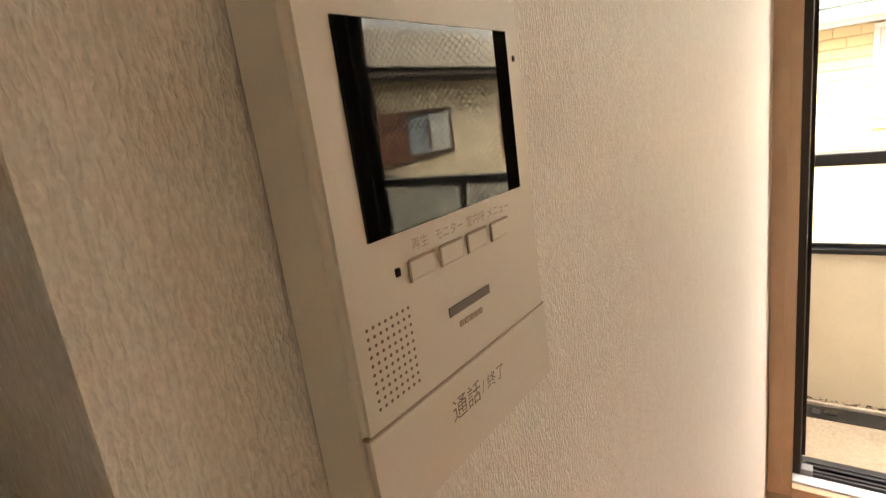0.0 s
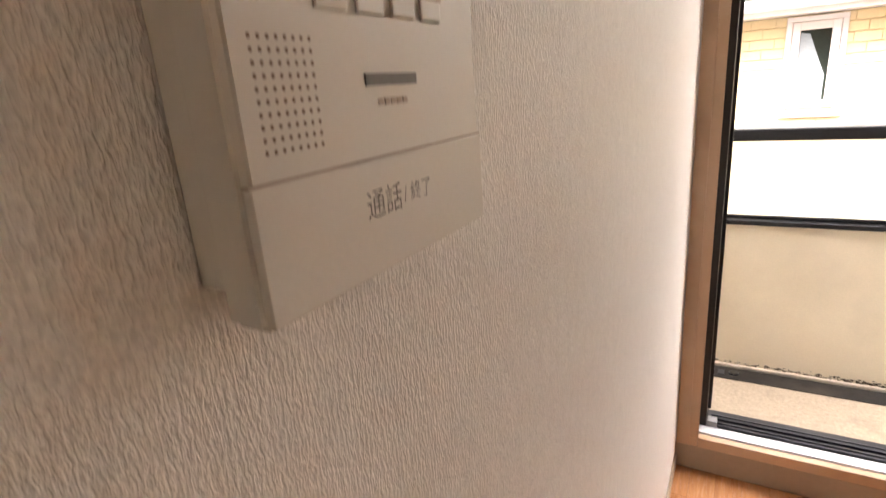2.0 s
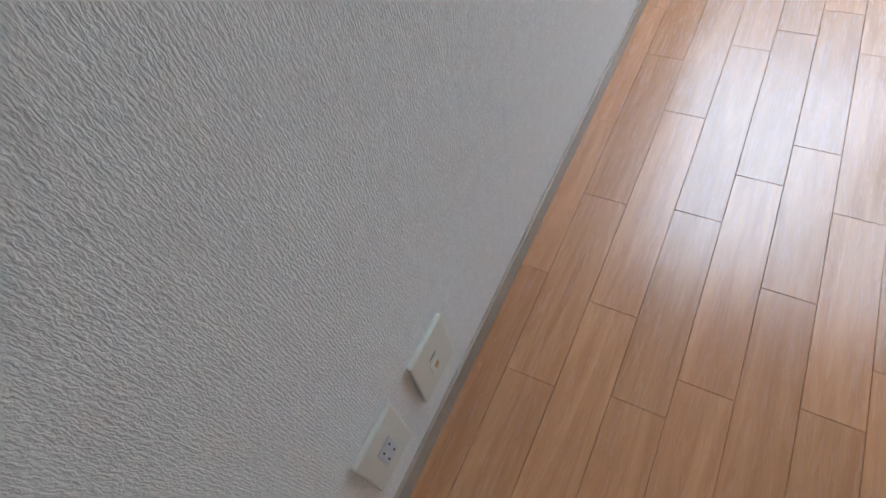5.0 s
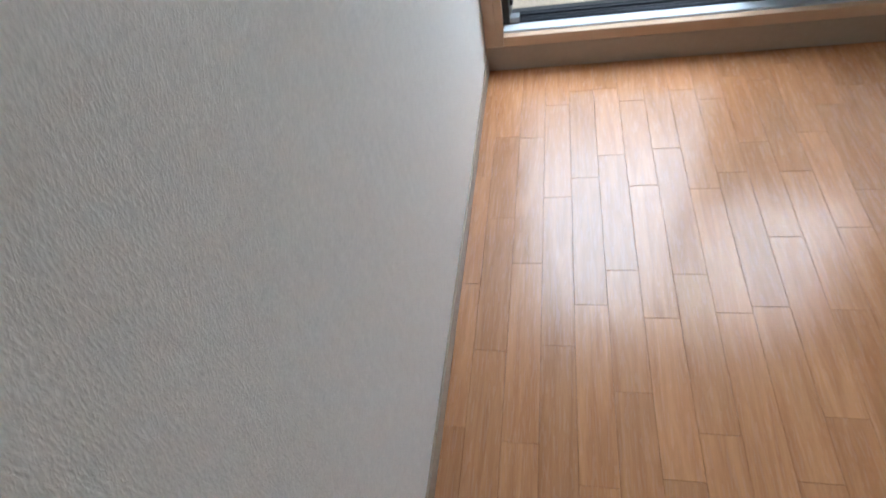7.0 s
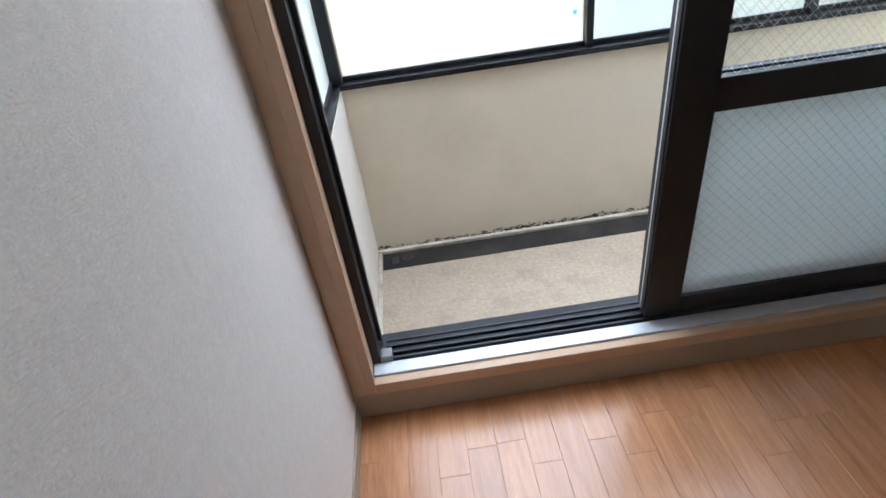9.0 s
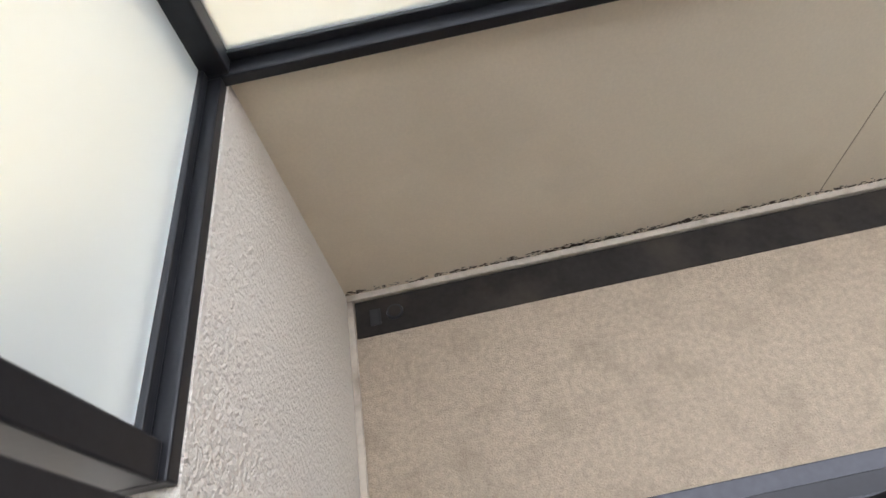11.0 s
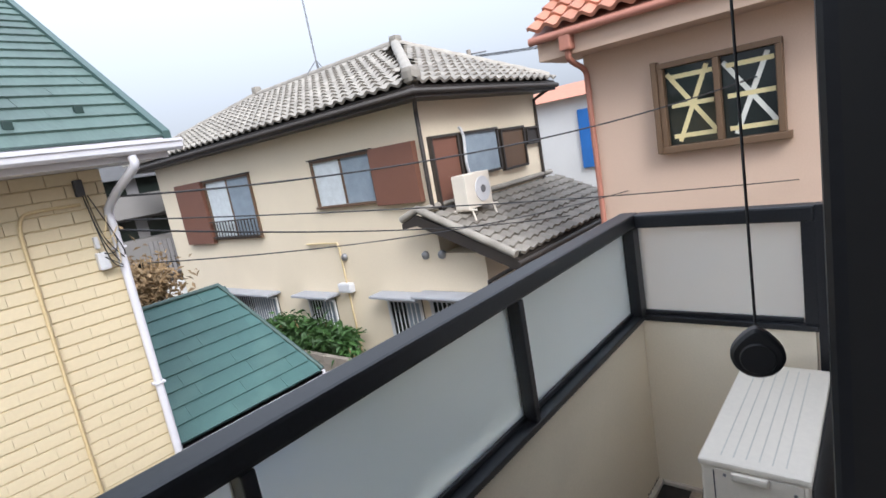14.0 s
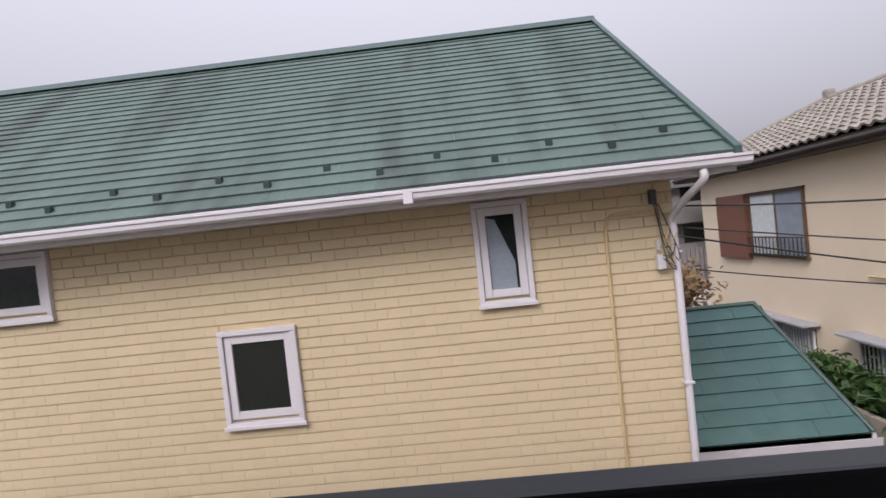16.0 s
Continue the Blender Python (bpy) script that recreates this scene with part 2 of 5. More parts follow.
lit.inputs[0].default_value = (0.25, 0.75, 0.8, 1)
STICKER.node_tree.links.new(lit.outputs[0], STICKER.node_tree.nodes["Material Output"].inputs[0])
Y_BRICK = material("yellow_brick_siding", (0.61, 0.515, 0.345), 0.75, var=0.05, scale=2, fine=40, bump=0.25, rand=0.02)
Y_JOINT = material("yellow_siding_joint", (0.57, 0.47, 0.295), 0.8)
Y_WHITE = material("white_upvc", (0.63, 0.62, 0.66), 0.4, var=0.04)
PIPE_BEIGE = material("beige_conduit", (0.55, 0.43, 0.24), 0.6)
DARK_PANE = material("dark_window_pane", (0.015, 0.02, 0.018), 0.06, var=0.3, scale=2, bump=0.0)
CURTAIN = material("pale_curtain", (0.24, 0.29, 0.34), 0.8, var=0.2, scale=4)
CURTAIN_W = material("white_curtain", (0.58, 0.62, 0.64), 0.8, var=0.15, scale=6)
G_SLATE = material("green_slate", (0.082, 0.128, 0.112), 0.6, var=0.2, scale=1.2, fine=25, bump=0.2, rand=0.08, dirt=(0.03, 0.042, 0.04), dirt_amount=0.85, dirt_scale=0.9, stretch=(2.2, 0.4, 0.4), fixed=True)
G_TRIM = material("green_ridge_metal", (0.045, 0.085, 0.078), 0.45, var=0.1)
G_PORCH = material("green_porch_slate", (0.048, 0.118, 0.11), 0.55, var=0.15, rand=0.08, dirt=(0.1, 0.17, 0.15), dirt_amount=0.4, fixed=True)
DARK_GREEN = material("dark_green_clip", (0.01, 0.03, 0.025), 0.5)
H2_WALL = material("cream_render", (0.72, 0.62, 0.47), 0.85, var=0.05, scale=0.8, fine=30, bump=0.2)
H2_DARK = material("dark_brown_fascia", (0.035, 0.028, 0.024), 0.55)
SHUTTER = material("red_brown_shutter", (0.17, 0.075, 0.05), 0.5, var=0.06)
H2_FRAME = material("brown_window_frame", (0.12, 0.07, 0.04), 0.5)
KAWARA = material("grey_clay_tile", (0.26, 0.235, 0.20), 0.6, var=0.25, scale=3, fixed=True, rand=0.16, dirt=(0.13, 0.11, 0.09), dirt_amount=0.6, dirt_scale=2.5)
TERRA = material("terracotta_tile", (0.41, 0.175, 0.11), 0.7, var=0.2, scale=5, rand=0.15)
PINK = material("pink_render", (0.60, 0.44, 0.335), 0.85, var=0.06, scale=0.9, fine=60, bump=0.3)
COPPER = material("pink_brown_pipe", (0.40, 0.17, 0.12), 0.5)
P_FRAME = material("bronze_window_frame", (0.16, 0.10, 0.06), 0.45, 0.3)
TAPE = material("pale_yellow_tape", (0.72, 0.62, 0.33), 0.6)
TAPE_W = material("white_tape", (0.72, 0.72, 0.66), 0.6)
CABLE = material("black_cable", (0.015, 0.015, 0.018), 0.6, bump=0.0)
BLOCK = material("concrete_block", (0.30, 0.26, 0.22), 0.9, var=0.25, rand=0.12, dirt=(0.12, 0.1, 0.08), dirt_amount=0.6)
LEAF = material("green_leaf", (0.055, 0.13, 0.03), 0.6, rand=0.3)
DRY = material("dry_twig", (0.25, 0.17, 0.09), 0.8, rand=0.3)
ASPHALT = material("asphalt", (0.06, 0.06, 0.062), 0.9, var=0.3, scale=2)
GREY_WALL = material("grey_building_wall", (0.22, 0.21, 0.215), 0.8, scale=0.5)
WHITE_WALL = material("pale_house_wall", (0.6, 0.6, 0.6), 0.8, scale=0.5)
BAND = material("grey_balcony_panel", (0.25, 0.235, 0.225), 0.7, scale=0.6)
BLUE = material("blue_sheet", (0.02, 0.13, 0.42), 0.5, var=0.2)
EXT = material("exterior_render", (0.6, 0.55, 0.47), 0.85, fine=60, bump=0.4)
CANOPY = material("grey_canopy", (0.33, 0.34, 0.37), 0.5)
STEEL = material("grey_steel", (0.25, 0.25, 0.26), 0.45, 0.6)

# ---- mesh helpers ----


def part(name, bm, mat, parent=None, label=""):
    me = bpy.data.meshes.new(name)
    bm.to_mesh(me)
    bm.free()
    me.materials.append(mat)
    ob = new(name, me)
    if parent:
        ob.parent = parent
    if label:
        ob["label"] = label
    return ob


def thing(name, label, category, group="", kind="", at=(0, 0, 0)):
    ob = new(name)
    ob.location = at
    ob.empty_display_size = 0.05
    return tagged(ob, label, category, group, kind)


def add_box(bm, x0, x1, y0, y1, z0, z1, bevel=0.0, m=None):
    r = bmesh.ops.create_cube(bm, size=1.0)
    vs = r["verts"]
    for v in vs:
        v.co = Vector(((x0 + x1) / 2 + v.co.x * (x1 - x0), (y0 + y1) / 2 + v.co.y * (y1 - y0), (z0 + z1) / 2 + v.co.z * (z1 - z0)))
        if m is not None:
            v.co = m @ v.co
    if bevel:
        es = list({e for v in vs for e in v.link_edges})
        bmesh.ops.bevel(bm, geom=es, offset=bevel, segments=2, affect='EDGES', profile=0.6)


def box(name, b, mat, parent=None, bevel=0.0, label="", m=None):
    bm = bmesh.new()
    add_box(bm, *b, bevel=bevel, m=m)
    return part(name, bm, mat, parent, label)


def structure(name, bs, mat, label, category, bevel=0.0):
    bm = bmesh.new()
    for b in bs:
        add_box(bm, *b, bevel=bevel)
    return tagged(part(name, bm, mat), label, category, kind="structure")


def tube(name, pts, r, mat, parent=None, label="", seg=8):
    """A round pipe or cable along points."""
    cu = bpy.data.curves.new(name, 'CURVE')
    cu.dimensions = '3D'
    cu.bevel_depth = r
    cu.bevel_resolution = 2
    cu.use_fill_caps = True
    sp = cu.splines.new('POLY')
    sp.points.add(len(pts) - 1)
    for p, q in zip(sp.points, pts):
        p.co = (*q, 1)
    tmp = bpy.data.objects.new(name, cu)
    me = bpy.data.meshes.new_from_object(tmp)
    bpy.data.curves.remove(cu)
    me.name = name
    me.materials.clear()
    me.materials.append(mat)
    for p in me.polygons:
        p.use_smooth = True
    ob = new(name, me)
    if parent:
        ob.parent = parent
    if label:
        ob["label"] = label
    return ob


def rounded(pts, k=6):
    """A smooth line through points."""
    out = []
    P = [Vector(p) for p in pts]
    P = [P[0]] + P + [P[-1]]
    for i in range(1, len(P) - 2):
        for j in range(k):
            t = j / k
            a, b, c, d = P[i - 1], P[i], P[i + 1], P[i + 2]
            out.append(0.5 * (2 * b + (c - a) * t + (2 * a - 5 * b + 4 * c - d) * t * t + (3 * b - a - 3 * c + d) * t ** 3))
    return out + [P[-2]]


def sagging(a, b, sag, n=24):
    a, b = Vector(a), Vector(b)
    return [a.lerp(b, i / n) - Vector((0, 0, sag * 4 * (i / n) * (1 - i / n))) for i in range(n + 1)]


def piece(name, me, parent, m):
    ob = new(name, me)
    ob.parent = parent
    ob.matrix_basis = m
    return ob


def mesh_of(name, verts, faces, mat, smooth=False):
    me = bpy.data.meshes.new(name)
    me.from_pydata(verts, [], faces)
    me.materials.append(mat)
    if smooth:
        for p in me.polygons:
            p.use_smooth = True
    me.update()
    return me


def prism(name, pts, axis, a, b, mat, parent=None, label=""):
    """A profile in the two other axes, drawn out along an axis from a to b."""
    def at(p, q):
        return {"x": (q, p[0], p[1]), "y": (p[0], q, p[1]), "z": (p[0], p[1], q)}[axis]
    bm = bmesh.new()
    v0 = [bm.verts.new(at(p, a)) for p in pts]
    v1 = [bm.verts.new(at(p, b)) for p in pts]
    n = len(pts)
    bm.faces.new(v0)
    bm.faces.new(list(reversed(v1)))
    for i in range(n):
        bm.faces.new((v0[i], v1[i], v1[(i + 1) % n], v0[(i + 1) % n]))
    bmesh.ops.recalc_face_normals(bm, faces=bm.faces)
    return part(name, bm, mat, parent, label)


# ---- the room ----
XR, YB, HC = 2.6, -2.9, 2.42        # far side wall, back wall, ceiling height
WX0, WX1, WZ0, WZ1 = 0.072, 1.85, 0.15, 2.2   # clear window opening inside the trim
HY0, HY1, HZ0, HZ1 = -2.72, -1.8335, 1.375, 2.1   # hatch through the west wall
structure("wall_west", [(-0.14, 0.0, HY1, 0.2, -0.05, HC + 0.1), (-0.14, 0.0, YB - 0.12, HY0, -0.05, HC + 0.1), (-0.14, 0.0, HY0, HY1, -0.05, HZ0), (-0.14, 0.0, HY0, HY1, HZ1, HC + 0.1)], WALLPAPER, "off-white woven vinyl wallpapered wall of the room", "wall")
structure("wall_hatch", [(-1.30, -1.20, HY0 - 0.3, HY1 + 0.3, 0.9, 2.4), (-1.20, -0.1405, HY1 + 0.2, HY1 + 0.3, 0.9, 2.4), (-1.20, -0.1405, HY0 - 0.3, HY0 - 0.2, 0.9, 2.4), (-1.20, -0.1405, HY0 - 0.2, HY1 + 0.2, 0.9, 1.0), (-1.20, -0.1405, HY0 - 0.2, HY1 + 0.2, 2.3, 2.4)], CEILING, "plain walls of the unlit space behind the hatch", "wall")
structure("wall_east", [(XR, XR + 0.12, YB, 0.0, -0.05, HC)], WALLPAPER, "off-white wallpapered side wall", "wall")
# Unseen back wall, drawn in so that more light bounces round the room.
structure("wall_south", [(0, XR, YB - 0.12, YB, -0.05, HC)], WALLPAPER, "unseen off-white wallpapered back wall, set close for bounce light", "wall")
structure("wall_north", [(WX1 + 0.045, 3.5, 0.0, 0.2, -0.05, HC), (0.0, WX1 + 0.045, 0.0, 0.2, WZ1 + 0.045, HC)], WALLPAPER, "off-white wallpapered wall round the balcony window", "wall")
structure("ceiling", [(-0.1, XR + 0.1, YB - 0.1, 0.2, HC + 0.002, HC + 0.14)], CEILING, "white papered ceiling of the room", "ceiling")
floor = structure("floor", [(0.0, XR, YB, 0.0, -0.08, -0.006)], JOINT, "orange-brown wood laminate strip floor", "floor")
structure("baseboard_west", [(0.0, 0.007, YB, -0.012, 0.0, 0.058)], BASEBOARD, "greyish brown vinyl baseboard along the wall", "baseboard", 0.002)
structure("baseboard_north", [(0.0, XR, -0.011, 0.0, 0.0, 0.098)], BASEBOARD, "brown board under the balcony window sill", "baseboard", 0.002)
structure("baseboard_east", [(XR - 0.007, XR, YB, -0.012, 0.0, 0.058)], BASEBOARD, "greyish brown vinyl baseboard", "baseboard", 0.002)
# trim round the window
trim = thing("window_trim", "beige wood-grain window casing with stepped edge", "trim", kind="structure")
for n, b in (("casing_left", (0.003, WX0, -0.016, 0.012, 0.102, WZ1 + 0.06)), ("casing_right", (WX1, WX1 + 0.062, -0.016, 0.012, 0.102, WZ1 + 0.06)),
             ("casing_sill", (WX0 + .0005, WX1 - .0005, -0.018, 0.012, 0.102, WZ0 - 0.008)), ("casing_head", (WX0, WX1, -0.016, 0.012, WZ1, WZ1 + 0.06)),
             ("reveal_left", (0.03, WX0 - 0.003, 0.0125, 0.07, 0.102, WZ1 + 0.04)), ("reveal_right", (WX1 + 0.003, WX1 + 0.045, 0.0125, 0.07, 0.102, WZ1 + 0.04)),
             ("inner_bead_left", (WX0 - 0.028, WX0 + 0.003, -0.020, -0.0165, 0.14, WZ1))):
    box(n, b, TRIM, trim, 0.003)
# sill plates
sill = thing("window_sill", "pale aluminium sill strip of the balcony window", "window sill", kind="structure")
box("sill_plate", (WX0, WX1, 0.012, 0.058, 0.10, WZ0), SILVER, sill, 0.002)

# balcony window frame, tracks and sliding sashes
win = thing("window_1", "dark bronze aluminium sliding balcony window, half open", "window", kind="structure")
box("jamb_left", (0.06, 0.094, 0.058, 0.19, 0.02, WZ1 + 0.04), FRAME, win, 0.002)
box("jamb_stop", (0.0945, 0.106, 0.10, 0.115, 0.2, WZ1), FRAME, win, 0.001)
box("jamb_right", (WX1 - 0.034, WX1 + 0.04, 0.058, 0.19, 0.02, WZ1 + 0.04), FRAME, win, 0.002)
box("head_frame", (0.06, WX1 + 0.04, 0.058, 0.19, WZ1 + .002, WZ1 + 0.05), FRAME, win, 0.002)
box("bottom_frame", (0.0945, WX1 - 0.035, 0.0585, 0.19, 0.02, 0.140), FRAME, win, 0.002)
for i, y in enumerate((0.062, 0.088, 0.122, 0.15)):
    box("track_rail", (0.108, WX1 - 0.04, y, y + 0.005, 0.139, 0.160 - 0.005 * i), TRACK, win, 0.001)
box("outer_sill", (0.06, WX1 + 0.04, 0.1905, 0.228, 0.01, 0.10), TRACK, win, 0.003)
box("track_stop", (0.0945, 0.13, 0.0585, 0.095, 0.140, 0.172), STEEL, win, 0.003, "grey plastic track stop block")


def wires(name, x0, x1, z0, z1, y, parent):
    """A crossed wire net inside a pane."""
    bm = bmesh.new()
    step, w = 0.034, 0.0005
    h, wd = z1 - z0, x1 - x0
    for sgn in (1, -1):
        k = -h
        while k < wd:
            xa, za, xb, zb = (k, 0.0, k + h, h)
            if xa < 0:
                za, xa = za - xa, 0.0
            if xb > wd:
                zb, xb = zb - (xb - wd), wd
            if zb > za:
                if sgn < 0:
                    xa, xb = wd - xa, wd - xb
                p = [Vector((x0 + xa, y, z0 + za)), Vector((x0 + xb, y, z0 + zb))]
                o = Vector((w * 0.7, 0, -w * 0.7 * (1 if sgn > 0 else -1)))
                vs = [bm.verts.new(q) for q in (p[0] - o, p[1] - o, p[1] + o, p[0] + o)]
                bm.faces.new(vs)
            k += step
    return part(name, bm, WIRE, parent)


def sash(y, x0, x1, zb, label):
    s = thing("sliding_sash", label, "window sash", "window sashes")
    d = 0.034
    box("stile", (x0, x0 + 0.104, y, y + d, zb, WZ1), FRAME, s, 0.003)
    box("stile", (x1 - 0.05, x1, y, y + d, zb, WZ1), FRAME, s, 0.003)
    box("bottom_rail", (x0 + .1045, x1 - .0505, y, y + d, zb, zb + 0.058), FRAME, s, 0.003)
    box("lock_rail", (x0 + .1045, x1 - .0505, y + .002, y + d - .002, 0.786, 0.868), FRAME, s, 0.004)
    box("top_rail", (x0 + .1045, x1 - .0505, y, y + d, WZ1 - 0.05, WZ1), FRAME, s, 0.003)
    ym = y + d / 2
    for n, z0, z1, mt in (("lower_pane", zb + 0.058, 0.786, FROST), ("upper_pane", 0.868, WZ1 - 0.05, CLEAR)):
        g = box(n, (x0 + 0.105, x1 - 0.051, ym - 0.003, ym + 0.003, z0, z1), mt, s, 0, "wired frosted glass" if mt is FROST else "clear wired glass")
        g.visible_shadow = False
        wires("wire_net", x0 + 0.105, x1 - 0.051, z0, z1, ym - 0.004, g)
    box("gasket", (x0 - 0.004, x0 - 0.0005, y + 0.008, y + d - 0.008, zb + 0.02, WZ1 - 0.02), RUBBER, s)
    return s


sash(0.0625, 0.893, WX1 - 0.036, 0.166, "dark bronze sliding sash with wired frosted lower pane")
sash(0.106, 0.903, WX1 - 0.066, 0.162, "dark bronze outer sliding sash slid behind its neighbour")
seal = thing("sash_seal", "pale aluminium sealing strip on the meeting stile", "seal strip")
box("seal_strip", (0.8945, 0.9025, 0.0972, 0.1055, 0.17, WZ1 - 0.02), PALE_SEAL, seal, 0.001)

# wall plates
def wall_plate(y0, z0, w, h, kind):
    t = thing("wall_socket" if kind else "aerial_socket", "ivory power socket plate on the wallpapered wall" if kind else "ivory aerial socket plate on the wallpapered wall", "wall socket", "low wall plates")
    box("plate", (0.0005, 0.0085, y0, y0 + w, z0, z0 + h), PLATE, t, 0.0035)
    cy, cz = y0 + w / 2, z0 + h / 2
    if kind:
        box("socket_body", (0.0086, 0.0105, cy - 0.013, cy + 0.013, cz - 0.026, cz + 0.026), SOCKET, t, 0.001)
        for dz in (-0.013, 0.013):
            for dy in (-0.006, 0.006):
                box("slot", (0.0106, 0.0109, cy + dy - 0.001, cy + dy + 0.001, cz + dz - 0.004, cz + dz + 0.004), HOLE, t)
    else:
        box("socket_body", (0.0086, 0.0105, cy - 0.011, cy + 0.011, cz - 0.018, cz + 0.006), PLATE, t, 0.001)
        box("insert", (0.0106, 0.0115, cy - 0.004, cy + 0.004, cz - 0.014, cz - 0.002), ORANGE, t, 0.0008, "amber insert")
        box("label_mark", (0.0086, 0.009, cy - 0.008, cy + 0.008, cz + 0.016, cz + 0.018), INK, t)


wall_plate(-1.750, 0.141, 0.080, 0.124, False)
wall_plate(-1.872, 0.139, 0.080, 0.130, True)

# ---- door intercom monitor on the wall ----
IY, IZ, IS = -1.7680, 1.3990, 1.053   # left edge of the face, its seam, and its size against 0.132 m
ic = thing("intercom_monitor", "cream plastic video door intercom with black screen on the wall", "intercom")
IX = 0.0280


def ib(a, b, c, d, x0, x1):
    return (x0, x1, IY + a * IS, IY + b * IS, IZ + c * IS, IZ + d * IS)


bm = bmesh.new()
add_box(bm, 0.009, 0.0275, *ib(-0.001, 0.133, -0.0398, 0.146, 0, 0)[2:])
bmesh.ops.bevel(bm, geom=list(bm.edges), offset=0.003, segments=3, affect='EDGES')
part("housing", bm, PLASTIC, ic)
box("back_plate", ib(-0.0008, 0.1328, -0.0285, 0.1458, 0.0015, 0.0125), PLASTIC, ic, 0.001)
# Near-black slab added to stand in for the shade between plate and wall.
box("wall_gap_shade", ib(0.0005, 0.1315, -0.027, 0.1445, 0.0, 0.0014), HOLE, ic)
box("screen", ib(0.0148, 0.1185, 0.0620, 0.1305, IX - 0.002, IX + 0.0003), SCREEN, ic, 0.0004, "glossy black screen")
box("call_button", ib(0.0005, 0.1315, -0.0383, -0.0006, IX - 0.003, IX + 0.0004), PLASTIC, ic, 0.0005)
box("seam", ib(0.0, 0.132, -0.0005, 0.0003, IX - 0.003, IX - 0.0002), OUTLINE, ic)
box("status_lamp", ib(0.0255, 0.0278, 0.0475, 0.0505, IX - 0.001, IX + 0.0003), HOLE, ic, 0.0004)
box("microphone_hole", ib(0.1235, 0.1252, 0.118, 0.1205, IX - 0.001, IX + 0.0002), HOLE, ic, 0.0004)
for k in range(4):
    b0 = 0.0325 + 0.0186 * k
    bt = box("push_button", ib(b0, b0 + 0.0145, 0.0435, 0.0512, IX - 0.001, IX + 0.0006), PLASTIC, ic, 0.0012)
    for e in ((b0 - 0.0006, b0 + 0.0002, 0.0435, 0.0512), (b0, b0 + 0.0145, 0.0508, 0.0517)):
        box("button_edge", ib(*e, IX, IX + 0.0008), OUTLINE, bt)
SPEAKER = material("brown_speaker_hole", (0.2, 0.13, 0.09), 0.8, bump=0.0)
holes = mesh_of("speaker_hole", [(0, 0.0007 * math.cos(i * math.pi / 4), 0.0007 * math.sin(i * math.pi / 4)) for i in range(8)], [tuple(range(8))], SPEAKER)
for r in range(10):
    for c in range(8):
        piece("speaker_hole", holes, ic, pose(IX - 0.0001, IY + (0.0078 + 0.003 * c) * IS, IZ + (0.0075 + 0.0031 * r) * IS) @ Matrix.Diagonal((1, IS, IS, 1)))
box("brand_mark", ib(0.052, 0.082, 0.0225, 0.0262, IX - 0.001, IX + 0.0001), INK, ic, 0, "grey brand mark")
for k in range(5):
    box("model_mark", ib(0.058 + 0.0036 * k, 0.0605 + 0.0036 * k, 0.0163, 0.0185, IX - 0.001, IX + 0.0001), OUTLINE, ic)


def lettering(name, words, a, c, size, parent, mat):
    cu = bpy.data.curves.new(name, 'FONT')
    cu.body = words
    cu.size = size * IS
    cu.align_x = 'CENTER'
    tmp = bpy.data.objects.new(name, cu)
    me = bpy.data.meshes.new_from_object(tmp)
    me.materials.clear()
    me.materials.append(mat)
    ob = new(name, me)
    ob.parent = parent
    ob.matrix_basis = pose(IX + 0.0005, IY + a * IS, IZ + c * IS, 90, 0, 90)
    return ob


for k, w in enumerate(("再生", "モニター", "室内呼", "メニュー")):
    lettering("button_caption", w, 0.0398 + 0.0186 * k, 0.0545, 0.0048, ic, OUTLINE)
lettering("call_caption", "通話", 0.055, -0.0185, 0.0105, ic, INK)
lettering("call_caption", "/ 終了", 0.076, -0.0175, 0.0075, ic, INK)

# ---- the balcony ----
BX0, BX1, BY0, BY1, BZ = 0.05, 2.686, 0.2, 0.895, -0.03
PTOP = 0.712   # top of the parapet
structure("balcony_floor", [(BX0 - 0.1, BX1 + 0.15, BY0, BY1 + 0.12, -0.18, BZ)], BALC_FLOOR, "worn beige vinyl sheet balcony floor with dark stains", "balcony floor")
structure("balcony_gutter", [(BX0 + 0.02, BX1 - 0.02, BY1 - 0.134, BY1 - 0.021, BZ - 0.004, BZ + 0.0035)], GUTTER, "dark grey painted gutter strip along the parapet", "gutter")
structure("balcony_edge_strip", [(BX0, BX1, BY1 - 0.020, BY1, BZ, BZ + 0.018), (BX0, BX0 + 0.018, BY0 + .035, BY1 - 0.0205, BZ, BZ + 0.016), (BX1 - 0.018, BX1, 0.25, BY1 - 0.0205, BZ, BZ + 0.016)], COVE, "pale sealed edge strip stained with mould", "edge strip", 0.004)
par = tagged(structure("parapet_wall", [(BX0 - 0.1, 1.404, BY1, BY1 + 0.11, -0.4, PTOP), (1.409, BX1 + 0.12, BY1, BY1 + 0.11, -0.4, PTOP)], STUCCO_IN, "cream panelled balcony parapet with water stains", "parapet"))
structure("parapet_joint", [(1.4035, 1.4095, BY1 + 0.001, BY1 + 0.1, BZ, PTOP - 0.001)], material("brown_sealant", (0.40, 0.32, 0.22), 0.7), "brown sealant joint in the parapet", "joint")
structure("balcony_side_wall", [(BX0 - 0.11, BX0, BY0, BY1 - .0005, -0.4, PTOP)], STUCCO_SIDE, "rough off-white stucco side wall of the balcony", "balcony wall")
structure("balcony_end_wall", [(BX1, BX1 + 0.11, 0.31, BY1 - .0005, -0.4, PTOP)], STUCCO_IN, "cream end wall of the balcony", "balcony wall")
drain = thing("gutter_drain", "dark drain hole with grate in the balcony gutter", "drain")
bm = bmesh.new()
